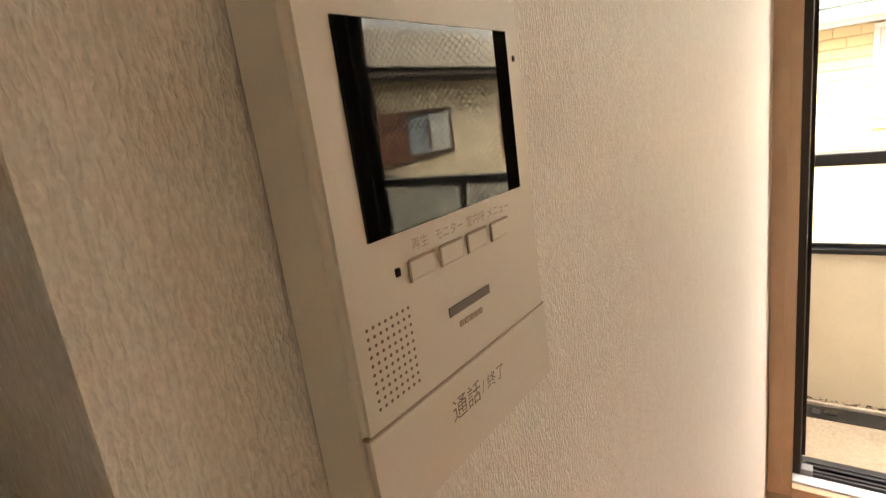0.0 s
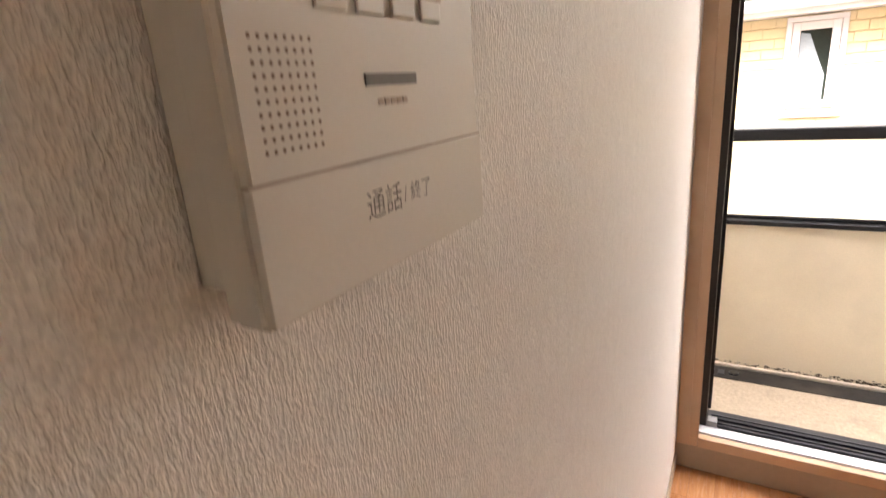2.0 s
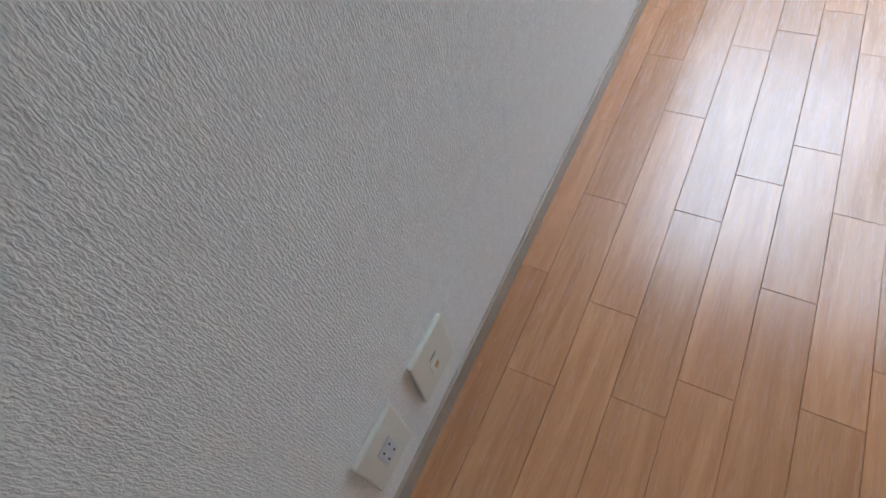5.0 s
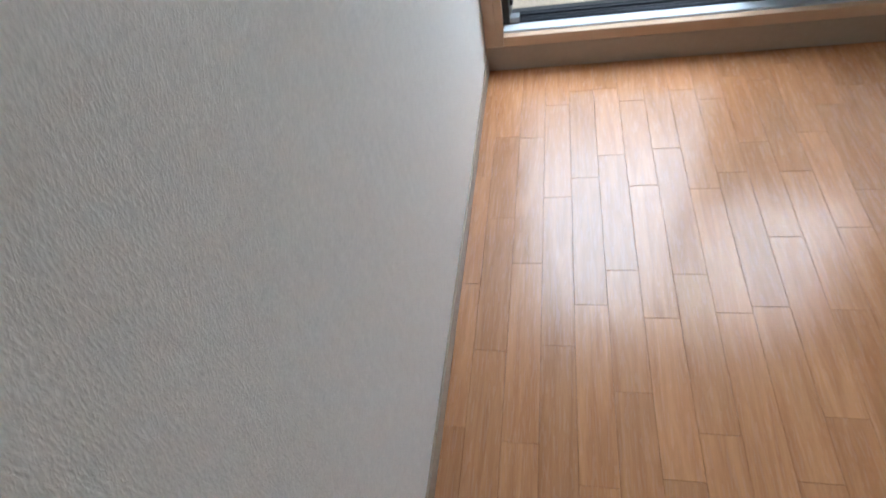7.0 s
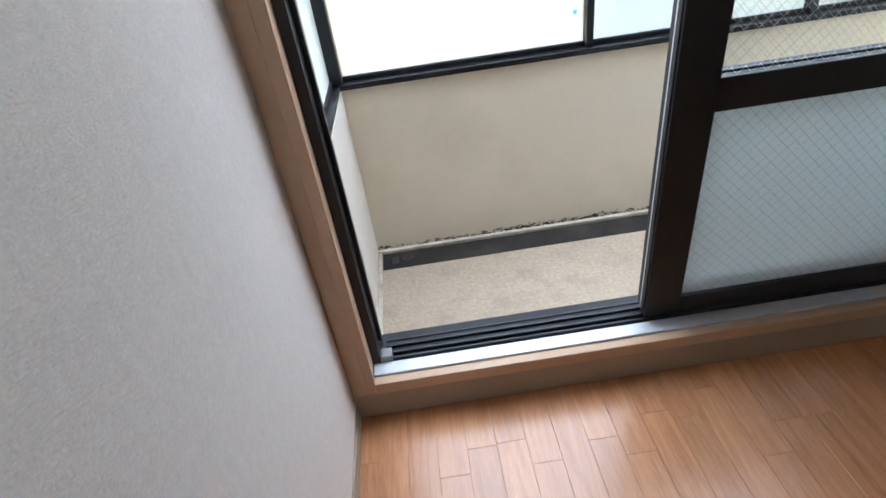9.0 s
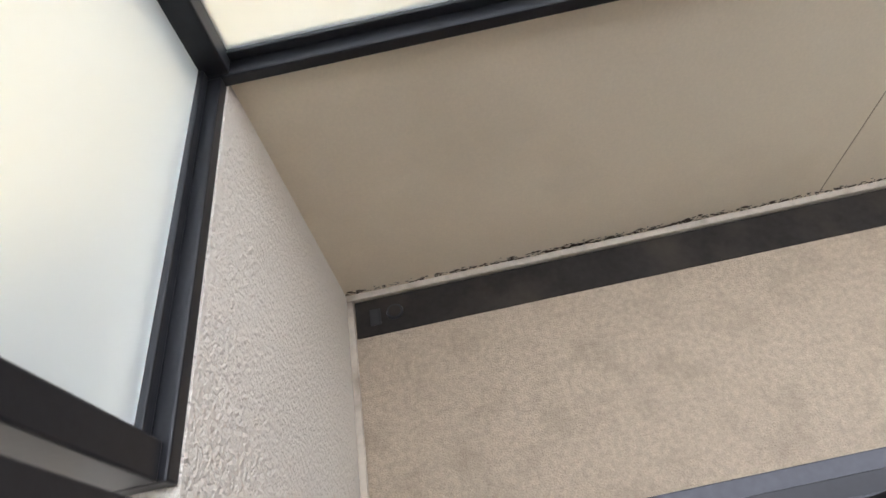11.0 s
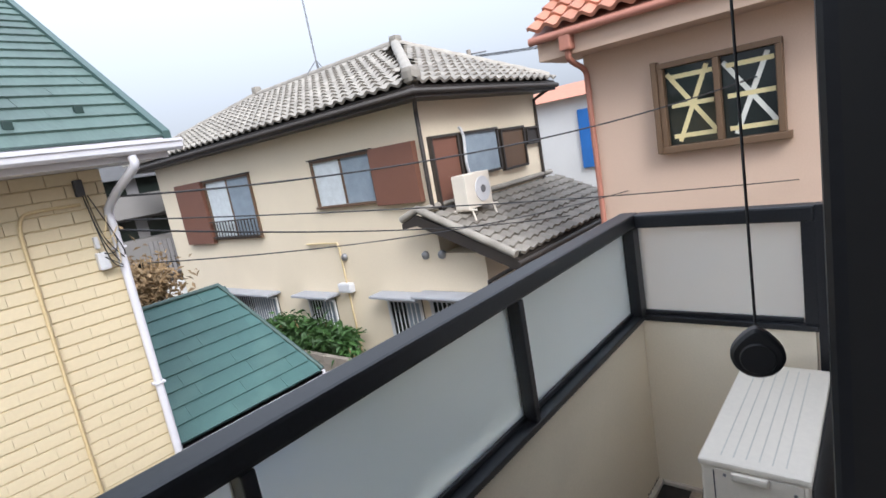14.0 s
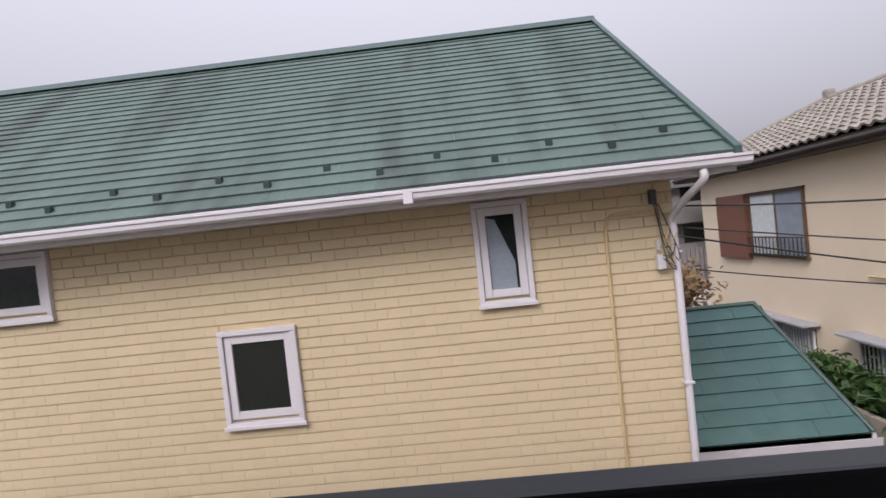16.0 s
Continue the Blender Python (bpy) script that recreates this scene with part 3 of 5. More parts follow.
bmesh.ops.create_cone(bm, cap_ends=True, segments=24, radius1=0.024, radius2=0.022, depth=0.006, matrix=pose(0.18, BY1 - 0.075, BZ + 0.006))
part("drain_ring", bm, TRACK, drain)
bm = bmesh.new()
bmesh.ops.create_cone(bm, cap_ends=True, segments=20, radius1=0.017, radius2=0.017, depth=0.002, matrix=pose(0.18, BY1 - 0.075, BZ + 0.0098))
part("drain_hole", bm, HOLE, drain)
box("drain_plate", (0.11, 0.14, BY1 - 0.105, BY1 - 0.055, BZ + 0.0035, BZ + 0.006), TRACK, drain, 0.001)
# mould along the foot of the parapet
bm = bmesh.new()
for i in range(1100):
    x = random.uniform(BX0, BX1) if i % 3 else random.gauss(0.85, 0.22) + random.choice((0, 0, 1.0))
    x = min(max(x, BX0), BX1)
    s = random.uniform(0.001, 0.004) * random.choice((1, 1, 2))
    z = BZ + 0.018 + abs(random.gauss(0, 0.008))
    c = [(x + s * random.uniform(.5, 2) * math.cos(a), BY1 - 0.0006, z + s * 0.6 * math.sin(a)) for a in (0.2, 1.3, 2.4, 3.5, 4.6, 5.6)]
    bm.faces.new([bm.verts.new(p) for p in reversed(c)])
tagged(part("mould_specks", bm, MOULD), "dark mould specks along the foot of the parapet", "mould", kind="stuff")

# railing with frosted panes
rail = thing("balcony_railing", "dark bronze aluminium railing with frosted panes on the parapet", "railing")


def rail_bar(n, x0, x1, y0, y1, z0, z1, bev=0.004):
    return box(n, (x0, x1, y0, y1, z0, z1), FRAME, rail, bev)


RY0, RY1 = BY1 - 0.014, BY1 + 0.062
TOPZ = 1.150
rail_bar("top_rail", BX0 - 0.08, BX1 + 0.062, RY0 + .004, RY1 + 0.004, TOPZ - 0.055, TOPZ, 0.01)
rail_bar("bottom_rail", BX0 - 0.08, BX1 + 0.06, RY0, RY1, PTOP + 0.0005, PTOP + 0.022)
rail_bar("bottom_rail_bead", BX0, BX1, RY0 + 0.036, RY0 + 0.062, PTOP + 0.0225, PTOP + 0.04)
for x in (0.960, 1.79):
    rail_bar("post", x, x + 0.026, RY0 + 0.004, RY0 + 0.06, PTOP + 0.0225, TOPZ - 0.0555)
rail_bar("corner_post", BX1 - 0.035, BX1 + 0.05, RY0 + 0.001, RY0 + 0.062, PTOP + 0.0225, TOPZ - 0.0555)
rail_bar("corner_post", BX0 - 0.075, BX0 + 0.012, RY0 + 0.001, RY0 + 0.062, PTOP + 0.0225, TOPZ - 0.0555)
for x0, x1 in ((BX0 + 0.012, 0.960), (0.986, 1.79), (1.816, BX1 - 0.035)):
    g = box("frosted_pane", (x0, x1, RY0 + 0.045, RY0 + 0.051, PTOP + 0.027, TOPZ - 0.0555), FROST, rail, 0, "frosted glass pane")
    g.visible_shadow = False
# side railings
for xa, lab, ya in ((BX0 - 0.068, "dark bronze side railing with frosted pane", 0.2355), (BX1 - 0.008, "dark bronze end railing with frosted pane", 0.30)):
    sr = thing("side_railing", lab, "railing", "side railings")
    box("top_rail", (xa, xa + 0.066, ya, RY0 + 0.0035, TOPZ - 0.055, TOPZ - .001), FRAME, sr, 0.008)
    box("bottom_rail", (xa, xa + 0.066, ya, RY0 - 0.0005, PTOP + 0.0005, PTOP + 0.022), FRAME, sr, 0.003)
    box("bottom_rail_bead", (xa + 0.02, xa + 0.045, ya + .045, RY0, PTOP + 0.0225, PTOP + 0.04), FRAME, sr, 0.003)
    box("post", (xa + 0.008, xa + 0.058, ya, ya + 0.04, PTOP + 0.0225, TOPZ - 0.0555), FRAME, sr, 0.003)
    if xa > 1:
        box("lower_post", (xa + 0.008, xa + 0.058, 0.262, 0.302, BZ, TOPZ - 0.0005), FRAME, sr, 0.003)
    g = box("frosted_pane", (xa + 0.03, xa + 0.036, ya + 0.0405, RY0 + 0.0005, PTOP + 0.0405, TOPZ - 0.0555), FROST, sr, 0, "frosted glass pane")
    g.visible_shadow = False
st = thing("round_sticker", "small faded blue sticker on a frosted pane", "sticker")
bm = bmesh.new()
bmesh.ops.create_cone(bm, cap_ends=True, segments=20, radius1=0.008, radius2=0.008, depth=0.0008, matrix=pose(0.927, RY0 + 0.044, 0.856, 90, 0, 0))
part("sticker", bm, STICKER, st)

# outdoor unit of the air conditioner
AX0, AX1, AY0, AY1, AZ0, AZ1 = 1.995, 2.62, 0.272, 0.52, 0.055, 0.602
ac = thing("air_conditioner_unit", "off-white outdoor air conditioner unit on pale plinth blocks", "air conditioner")
box("casing", (AX0, AX1, AY0, AY1, AZ0, AZ1 - 0.02), AC_WHITE, ac, 0.008)
top = box("top_cover", (AX0 - 0.006, AX1 + 0.004, AY0 - 0.005, AY1 + 0.005, AZ1 - 0.0195, AZ1), AC_WHITE, ac, 0.007)
for k in range(6):
    y = AY0 + 0.05 + 0.03 * k
    box("top_groove", (AX0 + 0.03, AX1 - 0.03, y, y + 0.003, AZ1 - 0.001, AZ1 + 0.0006), PLINTH, top)
box("side_panel", (AX0 - 0.005, AX0 + 0.001, AY0 + 0.012, AY1 - 0.035, AZ0 + 0.02, AZ1 - 0.021), AC_WHITE, ac, 0.003)
box("panel_seam", (AX0 - 0.0015, AX0 - 0.0003, AY1 - 0.034, AY1 - 0.031, AZ0 + 0.02, AZ1 - 0.03), AC_DARK, ac)
box("handle_lip", (AX0 - 0.020, AX0 - 0.0055, AY0 + 0.085, AY1 - 0.075, AZ1 - 0.04, AZ1 - 0.018), AC_WHITE, ac, 0.007)
box("terminal_cover", (AX0 - 0.022, AX0 - 0.0055, AY1 - 0.135, AY1 - 0.045, AZ0 + 0.24, AZ0 + 0.385), AC_WHITE, ac, 0.008)
box("valve_cover", (AX0 - 0.05, AX0 - 0.0055, AY1 - 0.125, AY1 - 0.04, AZ0 + 0.05, AZ0 + 0.20), AC_WHITE, ac, 0.014)
box("rating_label", (AX0 - 0.0056, AX0 - 0.0051, AY0 + 0.06, AY0 + 0.10, AZ1 - 0.135, AZ1 - 0.075), PLINTH, ac)
for k in range(7):
    box("label_line", (AX0 - 0.0060, AX0 - 0.00565, AY0 + 0.064, AY0 + 0.096, AZ1 - 0.129 + 0.0075 * k, AZ1 - 0.1265 + 0.0075 * k), INK, ac)
for y, z in ((AY1 - 0.015, AZ0 + 0.35), (AY1 - 0.015, AZ0 + 0.24), (AY1 - 0.06, AZ0 + 0.26), (AY0 + 0.03, AZ1 - 0.05), (AY1 - 0.06, AZ1 - 0.035)):
    box("screw", (AX0 - 0.008, AX0 - 0.0003, y - 0.004, y + 0.004, z - 0.004, z + 0.004), STEEL, ac, 0.002)
box("rear_coil", (AX0 + 0.02, AX1 - 0.03, AY0 - 0.006, AY0 - 0.0005, AZ0 + 0.03, AZ1 - 0.04), AC_DARK, ac)
bm = bmesh.new()
bmesh.ops.create_cone(bm, cap_ends=True, segments=36, radius1=0.215, radius2=0.19, depth=0.03, matrix=pose(AX0 + 0.28, AY1 + 0.0155, AZ0 + 0.27, -90, 0, 0))
part("fan_grille", bm, AC_WHITE, ac)
for k in range(6):
    bm = bmesh.new()
    r0 = 0.04 + 0.028 * k
    bmesh.ops.create_cone(bm, cap_ends=False, segments=36, radius1=r0, radius2=r0 + 0.004, depth=0.004, matrix=pose(AX0 + 0.28, AY1 + 0.032, AZ0 + 0.27, -90, 0, 0))
    part("grille_ring", bm, AC_DARK, ac)
for y in (AY0 + 0.01, AY1 - 0.06):
    box("foot", (AX0 + 0.06, AX0 + 0.12, y, y + 0.05, BZ + 0.068, AZ0 + 0.002), STEEL, ac, 0.003)
for x in (AX0 - 0.03, AX1 - 0.13):
    pl = thing("plinth_block", "pale plastic plinth block under the outdoor unit", "plinth", "plinth blocks")
    prism("block", [(x, BZ), (x + 0.13, BZ), (x + 0.115, BZ + 0.07), (x + 0.015, BZ + 0.07)], "y", 0.225, 0.575, PLINTH, pl)
for k, (dz, dx) in enumerate(((0.15, -0.03), (0.095, -0.045))):
    pp = thing("refrigerant_pipe", "beige lagged refrigerant pipe from the outdoor unit", "pipe", "refrigerant pipes")
    tube("lagging", rounded([(AX0 - 0.03, AY1 - 0.12, AZ0 + dz), (AX0 + dx, AY0 + 0.1, AZ0 + dz + 0.012), (AX0 + dx + .01, AY0 + 0.0, AZ0 + dz + 0.02 - .0 * k), (AX0 - 0.0, 0.222, AZ0 + 0.18)]), 0.0145, FOAM, pp)

# black tag on a cord
fob = thing("pull_tag", "black drop-shaped plastic tag hanging on a thin cord", "pull cord")
FX, FY, FZ = 0.966, 0.179, 1.402
bm = bmesh.new()
out = []
for i in range(40):
    a = 2 * math.pi * i / 40
    r = 0.0142
    px, pz = r * math.sin(a), -r * math.cos(a)
    if pz > 0:
        px *= 1 - 0.45 * (pz / r) ** 1.5
        pz *= 1.15
    out.append((px, pz))
for y, s in ((-0.004, 0.86), (-0.0028, 1.0), (0.0028, 1.0), (0.004, 0.86)):
    for px, pz in out:
        bm.verts.new((FY * 0 + y, px * s, pz * s))
bm.verts.ensure_lookup_table()
for k in range(3):
    for i in range(40):
        j = (i + 1) % 40
        bm.faces.new([bm.verts[k * 40 + i], bm.verts[k * 40 + j], bm.verts[k * 40 + 40 + j], bm.verts[k * 40 + 40 + i]])
bm.faces.new([bm.verts[i] for i in reversed(range(40))])
bm.faces.new([bm.verts[120 + i] for i in range(40)])
bmesh.ops.recalc_face_normals(bm, faces=bm.faces)
for v in bm.verts:
    v.co = Matrix.Rotation(radians(12), 3, 'Z') @ v.co + Vector((FX, FY, FZ - 0.022))
body_ob = part("tag_body", bm, RUBBER, fob)
bm = bmesh.new()
bmesh.ops.create_cone(bm, cap_ends=True, segments=28, radius1=0.0098, radius2=0.009, depth=0.0015, matrix=pose(FX - 0.0044, FY - 0.001, FZ - 0.024, 0, -90, 12))
part("raised_disc", bm, RUBBER, body_ob)
tube("cord", [(FX, FY, FZ - 0.004), (FX + 0.001, FY + 0.001, FZ + 0.2), (FX + 0.001, FY, WZ1 - 0.005)], 0.0008, CABLE, fob)
box("cord_hook", (FX - 0.008, FX + 0.008, FY - 0.006, FY + 0.006, WZ1 - 0.012, WZ1 + 0.003), FRAME, fob, 0.002)

# ---- outside: ground and the yellow house ----
GZ = -3.3
bm = bmesh.new()
s = 400
bm.faces.new([bm.verts.new(p) for p in ((-s, -s, GZ), (s, -s, GZ), (s, s, GZ), (-s, s, GZ))])
tagged(part("ground", bm, ASPHALT), "grey asphalt and bare ground between the houses", "ground", kind="structure")
structure("apartment_facade", [(-6, -0.141, 0.0, 0.2, GZ, 2.9), (3.501, 9 - 4.6, -3.9, 0.2, GZ, 2.9), (-0.14, 3.5, 0.05, 0.2, GZ, -0.401), (-0.14, 3.5, 0.0, 0.2, HC + 0.141, 2.9)], EXT, "beige rendered facade of the apartment block", "facade")


def upvc_window(x0, x1, z0, z1, y, parent, curtain):
    w = new("window")
    w.parent = parent
    tagged(w, "white framed window with %s" % ("pale curtain" if curtain else "dark pane"))
    t = 0.05
    for n, b in (("frame", (x0, x1, y - 0.045, y + 0.03, z1 - t, z1)), ("frame", (x0, x0 + t, y - 0.045, y + 0.03, z0 + t, z1 - t)), ("frame", (x1 - t, x1, y - 0.045, y + 0.03, z0 + t, z1 - t)), ("frame", (x0, x1, y - 0.045, y + 0.03, z0, z0 + t))):
        box(n, b, Y_WHITE, w, 0.006)
    box("frame", (x0 + t + .004, x0 + t + 0.075, y - 0.02, y + 0.03, z0 + t + 0.03, z1 - t - .004), Y_WHITE, w, 0.004)
    box("frame", (x1 - t - 0.075, x1 - t - .004, y - 0.02, y + 0.03, z0 + t + 0.03, z1 - t - .004), Y_WHITE, w, 0.004)
    box("frame", (x0 + t + .0755, x1 - t - .0755, y - 0.02, y + 0.03, z1 - t - 0.08, z1 - t - .004), Y_WHITE, w, 0.004)
    box("frame", (x0 + t + .0755, x1 - t - .0755, y - 0.02, y + 0.03, z0 + t + 0.03, z0 + t + 0.1), Y_WHITE, w, 0.004)
    box("frame", (x0 - 0.02, x1 + 0.02, y - 0.06, y - 0.0455, z0 - 0.015, z0 + 0.02), Y_WHITE, w, 0.004)
    g = box("pane", (x0 + t + 0.07, x1 - t - 0.07, y + 0.005, y + 0.012, z0 + t + 0.09, z1 - t - 0.07), DARK_PANE, w)
    if curtain:
        bm = bmesh.new()
        px = [x0 + t + 0.08, x1 - t - 0.1]
        pts = [(px[0], z0 + t + 0.1), (px[1], z0 + t + 0.1), (px[1], z0 + t + 0.35), (px[1] - 0.06, z0 + t + 0.5), (px[0] + 0.08, z1 - t - 0.12), (px[0], z1 - t - 0.1)]
        bm.faces.new([bm.verts.new((p[0], y + 0.0035, p[1])) for p in pts])
        part("curtain", bm, CURTAIN, w)
    return w


yh = thing("yellow_house", "two-storey house with yellow brick-pattern siding and green slate roof", "house")
YW, YX0, YX1 = 5.0, -9.0, 2.27
wins = [(0.425, 0.94, 0.875, 1.845, True), (-2.10, -1.34, -0.04, 0.895, False), (-4.9, -3.68, 1.18, 1.85, False)]
bm = bmesh.new()
add_box(bm, YX0, YX1 - 0.012, YW + 0.014, 11.9, GZ, 2.0)
part("wall_core", bm, Y_JOINT, yh)
for w in wins:
    upvc_window(*w[:4], YW, yh, w[4])
prism("gable_wall", [(YW + 0.014, 2.0), (11.9, 2.0), (8.5, 4.4)], "x", YX0, YX1 - 0.012, Y_JOINT, yh)
# roof core, fascia, soffit, gutter
RE, RZ, RR, RT = 4.52, 2.03, 8.5, 4.66
pitch = math.atan2(RT - RZ, RR - RE)
RXE = 2.66
prism("roof_deck", [(RE, RZ - 0.03), (RR, RT - 0.03), (RR + 3.9, RZ - 0.03), (RR + 3.9, RZ - 0.12), (RR, RT - 0.15), (RE, RZ - 0.10)], "x", YX0 - 0.4, RXE - 0.02, Y_WHITE, yh)
prism("verge_trim", [(RE - 0.02, RZ - 0.05), (RR, RT + 0.0), (RR, RT + 0.05), (RE - 0.02, RZ + 0.025)], "x", RXE - 0.045, RXE + 0.015, G_TRIM, yh)
prism("ridge_cap", [(RR - 0.14, RT - 0.05), (RR, RT + 0.075), (RR + 0.14, RT - 0.05)], "x", YX0 - 0.4, RXE + 0.02, G_TRIM, yh)
box("fascia", (YX0 - 0.4, RXE - 0.03, RE + 0.01, RE + 0.04, 1.85, 1.95), Y_WHITE, yh, 0.004)
box("soffit", (YX0 - 0.4, RXE - 0.05, RE + 0.0405, YW + 0.013, 1.86, 1.88), Y_WHITE, yh)
prism("gutter", [(RE, 1.99), (RE, 1.915), (RE - 0.03, 1.895), (RE - 0.085, 1.895), (RE - 0.105, 1.915), (RE - 0.108, 1.955), (RE - 0.12, 1.96), (RE - 0.12, 1.982), (RE - 0.108, 1.982), (RE - 0.1, 1.925), (RE - 0.02, 1.915), (RE - 0.015, 1.99)], "x", YX0 - 0.4, RXE + 0.05, Y_WHITE, yh)
box("gutter_joint", (-0.12, -0.04, RE - 0.125, RE + 0.002, 1.87, 1.99), Y_WHITE, yh, 0.004)
tube("downpipe", rounded([(2.33, RE - 0.05, 1.88), (2.33, RE - 0.04, 1.80), (2.27, RE + 0.22, 1.66), (2.235, YW - 0.055, 1.52), (2.235, YW - 0.05, 1.40)], 4) + [(2.235, YW - 0.05, -3.2)], 0.034, Y_WHITE, yh)
for z in (1.2, 0.0, -1.2):
    box("pipe_bracket", (2.19, 2.28, YW - 0.09, YW - 0.002, z, z + 0.02), Y_WHITE, yh, 0.003)
tube("conduit", rounded([(2.06, YW - 0.02, 1.60), (1.75, YW - 0.02, 1.60), (1.665, YW - 0.02, 1.56), (1.635, YW - 0.02, 1.44)], 5) + [(1.625, YW - 0.02, 0.2), (1.62, YW - 0.02, -3.0)], 0.014, PIPE_BEIGE, yh)
box("cable_box", (2.05, 2.11, YW - 0.06, YW - 0.001, 1.66, 1.79), AC_DARK, yh, 0.008)
box("meter_box", (2.06, 2.14, YW - 0.07, YW - 0.001, 1.06, 1.20), SOCKET, yh, 0.01)
box("meter_clip", (2.075, 2.105, YW - 0.05, YW - 0.001, 1.235, 1.33), SOCKET, yh, 0.006)
random.seed(5)
for k in range(9):
    a = Vector((2.09 + random.uniform(-.03, .05), YW - 0.04, random.choice((1.66, 1.7, 1.2))))
    b = Vector((2.23 + random.uniform(-.05, .03), YW - 0.09, random.uniform(1.0, 1.5)))
    mid = (a + b) / 2 + Vector((random.uniform(-.05, .05), -0.05, -random.uniform(0.05, 0.25)))
    tube("loose_cable", rounded([a, mid, b], 7), 0.0045, CABLE if k % 3 else PIPE_BEIGE, yh)

# green porch roof beside the house
po = thing("porch_roof", "green slate lean-to roof with white gutter beside the house", "roof")
PE, PZ, PR, PT, PX0, PX1 = 6.2, -1.15, 7.55, 0.17, 2.0, 4.68
prism("roof_deck", [(PE, PZ - 0.02), (PR, PT - 0.02), (PR + 1.3, PZ - .02), (PR + 1.3, PZ - 0.1), (PE, PZ - 0.1)], "x", PX0, 4.30, G_TRIM, po)
bm = bmesh.new()
v = [bm.verts.new(p) for p in ((4.30, PE, PZ - 0.1), (4.30, PE, PZ - 0.02), (4.22, PR, PT - 0.02), (PX1, PE, PZ - 0.02), (PX1, PE, PZ - .1), (4.5, PR + 1.3, PZ - .1))]
for f in ((1, 3, 2), (0, 4, 3, 1), (3, 4, 5), (2, 3, 5)):
    bm.faces.new([v[i] for i in f])
part("hip_end", bm, G_TRIM, po)
prism("gutter", [(PE + 0.02, PZ - 0.02), (PE + 0.02, PZ - 0.13), (PE - 0.09, PZ - 0.13), (PE - 0.1, PZ - 0.03), (PE - 0.09, PZ - 0.03), (PE - 0.07, PZ - 0.1), (PE, PZ - .1), (PE, PZ - .02)], "x", PX0, PX1 + 0.05, Y_WHITE, po)
tube("ridge_roll", [(PX0, PR, PT + 0.02), (4.2, PR, PT + 0.02), (PX1 + .01, PE - 0.01, PZ + 0.01)], 0.035, G_TRIM, po)
box("porch_wall", (2.3, 4.4, 6.5, 8.6, GZ, PZ - 0.1), H2_WALL, po)
bl = thing("blue_tarpaulin", "blue plastic sheet under the porch roof", "tarpaulin")
box("sheet", (2.6, 4.0, 6.05, 6.35, -2.3, -1.55), BLUE, bl, 0.08)

# ---- the cream house with grey clay tiles ----
h2 = thing("cream_house", "two-storey cream rendered house with grey clay tile hip roof", "house")
HX, HY = 8.0, 6.54
bm = bmesh.new()
add_box(bm, HX, 12.3, HY, 17.6, GZ, 2.6)
add_box(bm, HX, 13.0, 5.55, HY, GZ, -0.35)
part("wall", bm, H2_WALL, h2)
EX, EY, EZ, EXE = 7.5, 6.05, 2.64, 12.5
RX, RY_A, RY_B, RTZ = 10.52, 9.0, 15.0, 4.08
bm = bmesh.new()
c = [bm.verts.new(p) for p in ((EX, EY, EZ), (EXE, EY, EZ), (EXE, 18.4, EZ), (EX, 18.4, EZ), (RX, RY_A, RTZ), (RX, RY_B, RTZ))]
d = [bm.verts.new(p) for p in ((EX, EY, EZ - 0.2), (EXE, EY, EZ - 0.2), (EXE, 18.4, EZ - 0.2), (EX, 18.4, EZ - 0.2))]
for f in ((c[0], c[1], c[4]), (c[1], c[2], c[5], c[4]), (c[2], c[3], c[5]), (c[3], c[0], c[4], c[5]), (c[0], d[0], d[1], c[1]), (c[1], d[1], d[2], c[2]), (c[2], d[2], d[3], c[3]), (c[3], d[3], d[0], c[0]), tuple(d)):
    bm.faces.new(f)
bmesh.ops.recalc_face_normals(bm, faces=bm.faces)
roof2 = part("roof", bm, H2_DARK, h2)
tube("gutter", [(EX - 0.05, 18.3, EZ - 0.1), (EX - 0.05, EY - 0.03, EZ - 0.1), (EXE, EY - 0.05, EZ - 0.1)], 0.055, H2_DARK, h2)
tube("downpipe", rounded([(EX, EY + .02, EZ - 0.15), (HX - 0.06, HY - 0.05, 2.3), (HX - 0.06, HY - 0.05, 2.1)], 4) + [(HX - 0.06, HY - 0.05, 0.55)], 0.04, H2_DARK, h2)
tube("downpipe", [(EXE - 0.25, EY, EZ - 0.15), (12.2, HY - 0.05, 2.3), (12.2, HY - 0.05, 0.4)], 0.04, H2_DARK, h2)
# ridge and hip caps
for n, a, b in (("ridge_cap", (RX, RY_A, RTZ + 0.05), (RX, RY_B, RTZ + 0.05)), ("hip_cap", (EX + 0.1, EY + 0.1, EZ + 0.1), (RX, RY_A, RTZ + 0.06)), ("hip_cap", (EXE - 0.1, EY + 0.1, EZ + 0.1), (RX, RY_A, RTZ + 0.06)), ("hip_cap", (EX + 0.1, 18.3, EZ + 0.1), (RX, RY_B, RTZ + 0.06))):
    tube(n, [Vector(a).lerp(Vector(b), t / 16) + Vector((0, 0, 0.012 * (t % 2))) for t in range(17)], 0.12, KAWARA, h2)
box("ridge_end", (EX - 0.02, EX + 0.25, EY - 0.02, EY + 0.25, EZ + 0.05, EZ + 0.33), KAWARA, h2, 0.09)
box("ridge_end", (RX - 0.13, RX + 0.13, RY_A - 0.15, RY_A + 0.1, RTZ + 0.02, RTZ + 0.26), KAWARA, h2, 0.08)
box("ridge_end", (RX - 0.12, RX + 0.12, RY_B - 0.1, RY_B + 0.15, RTZ + 0.02, RTZ + 0.33), KAWARA, h2, 0.07)


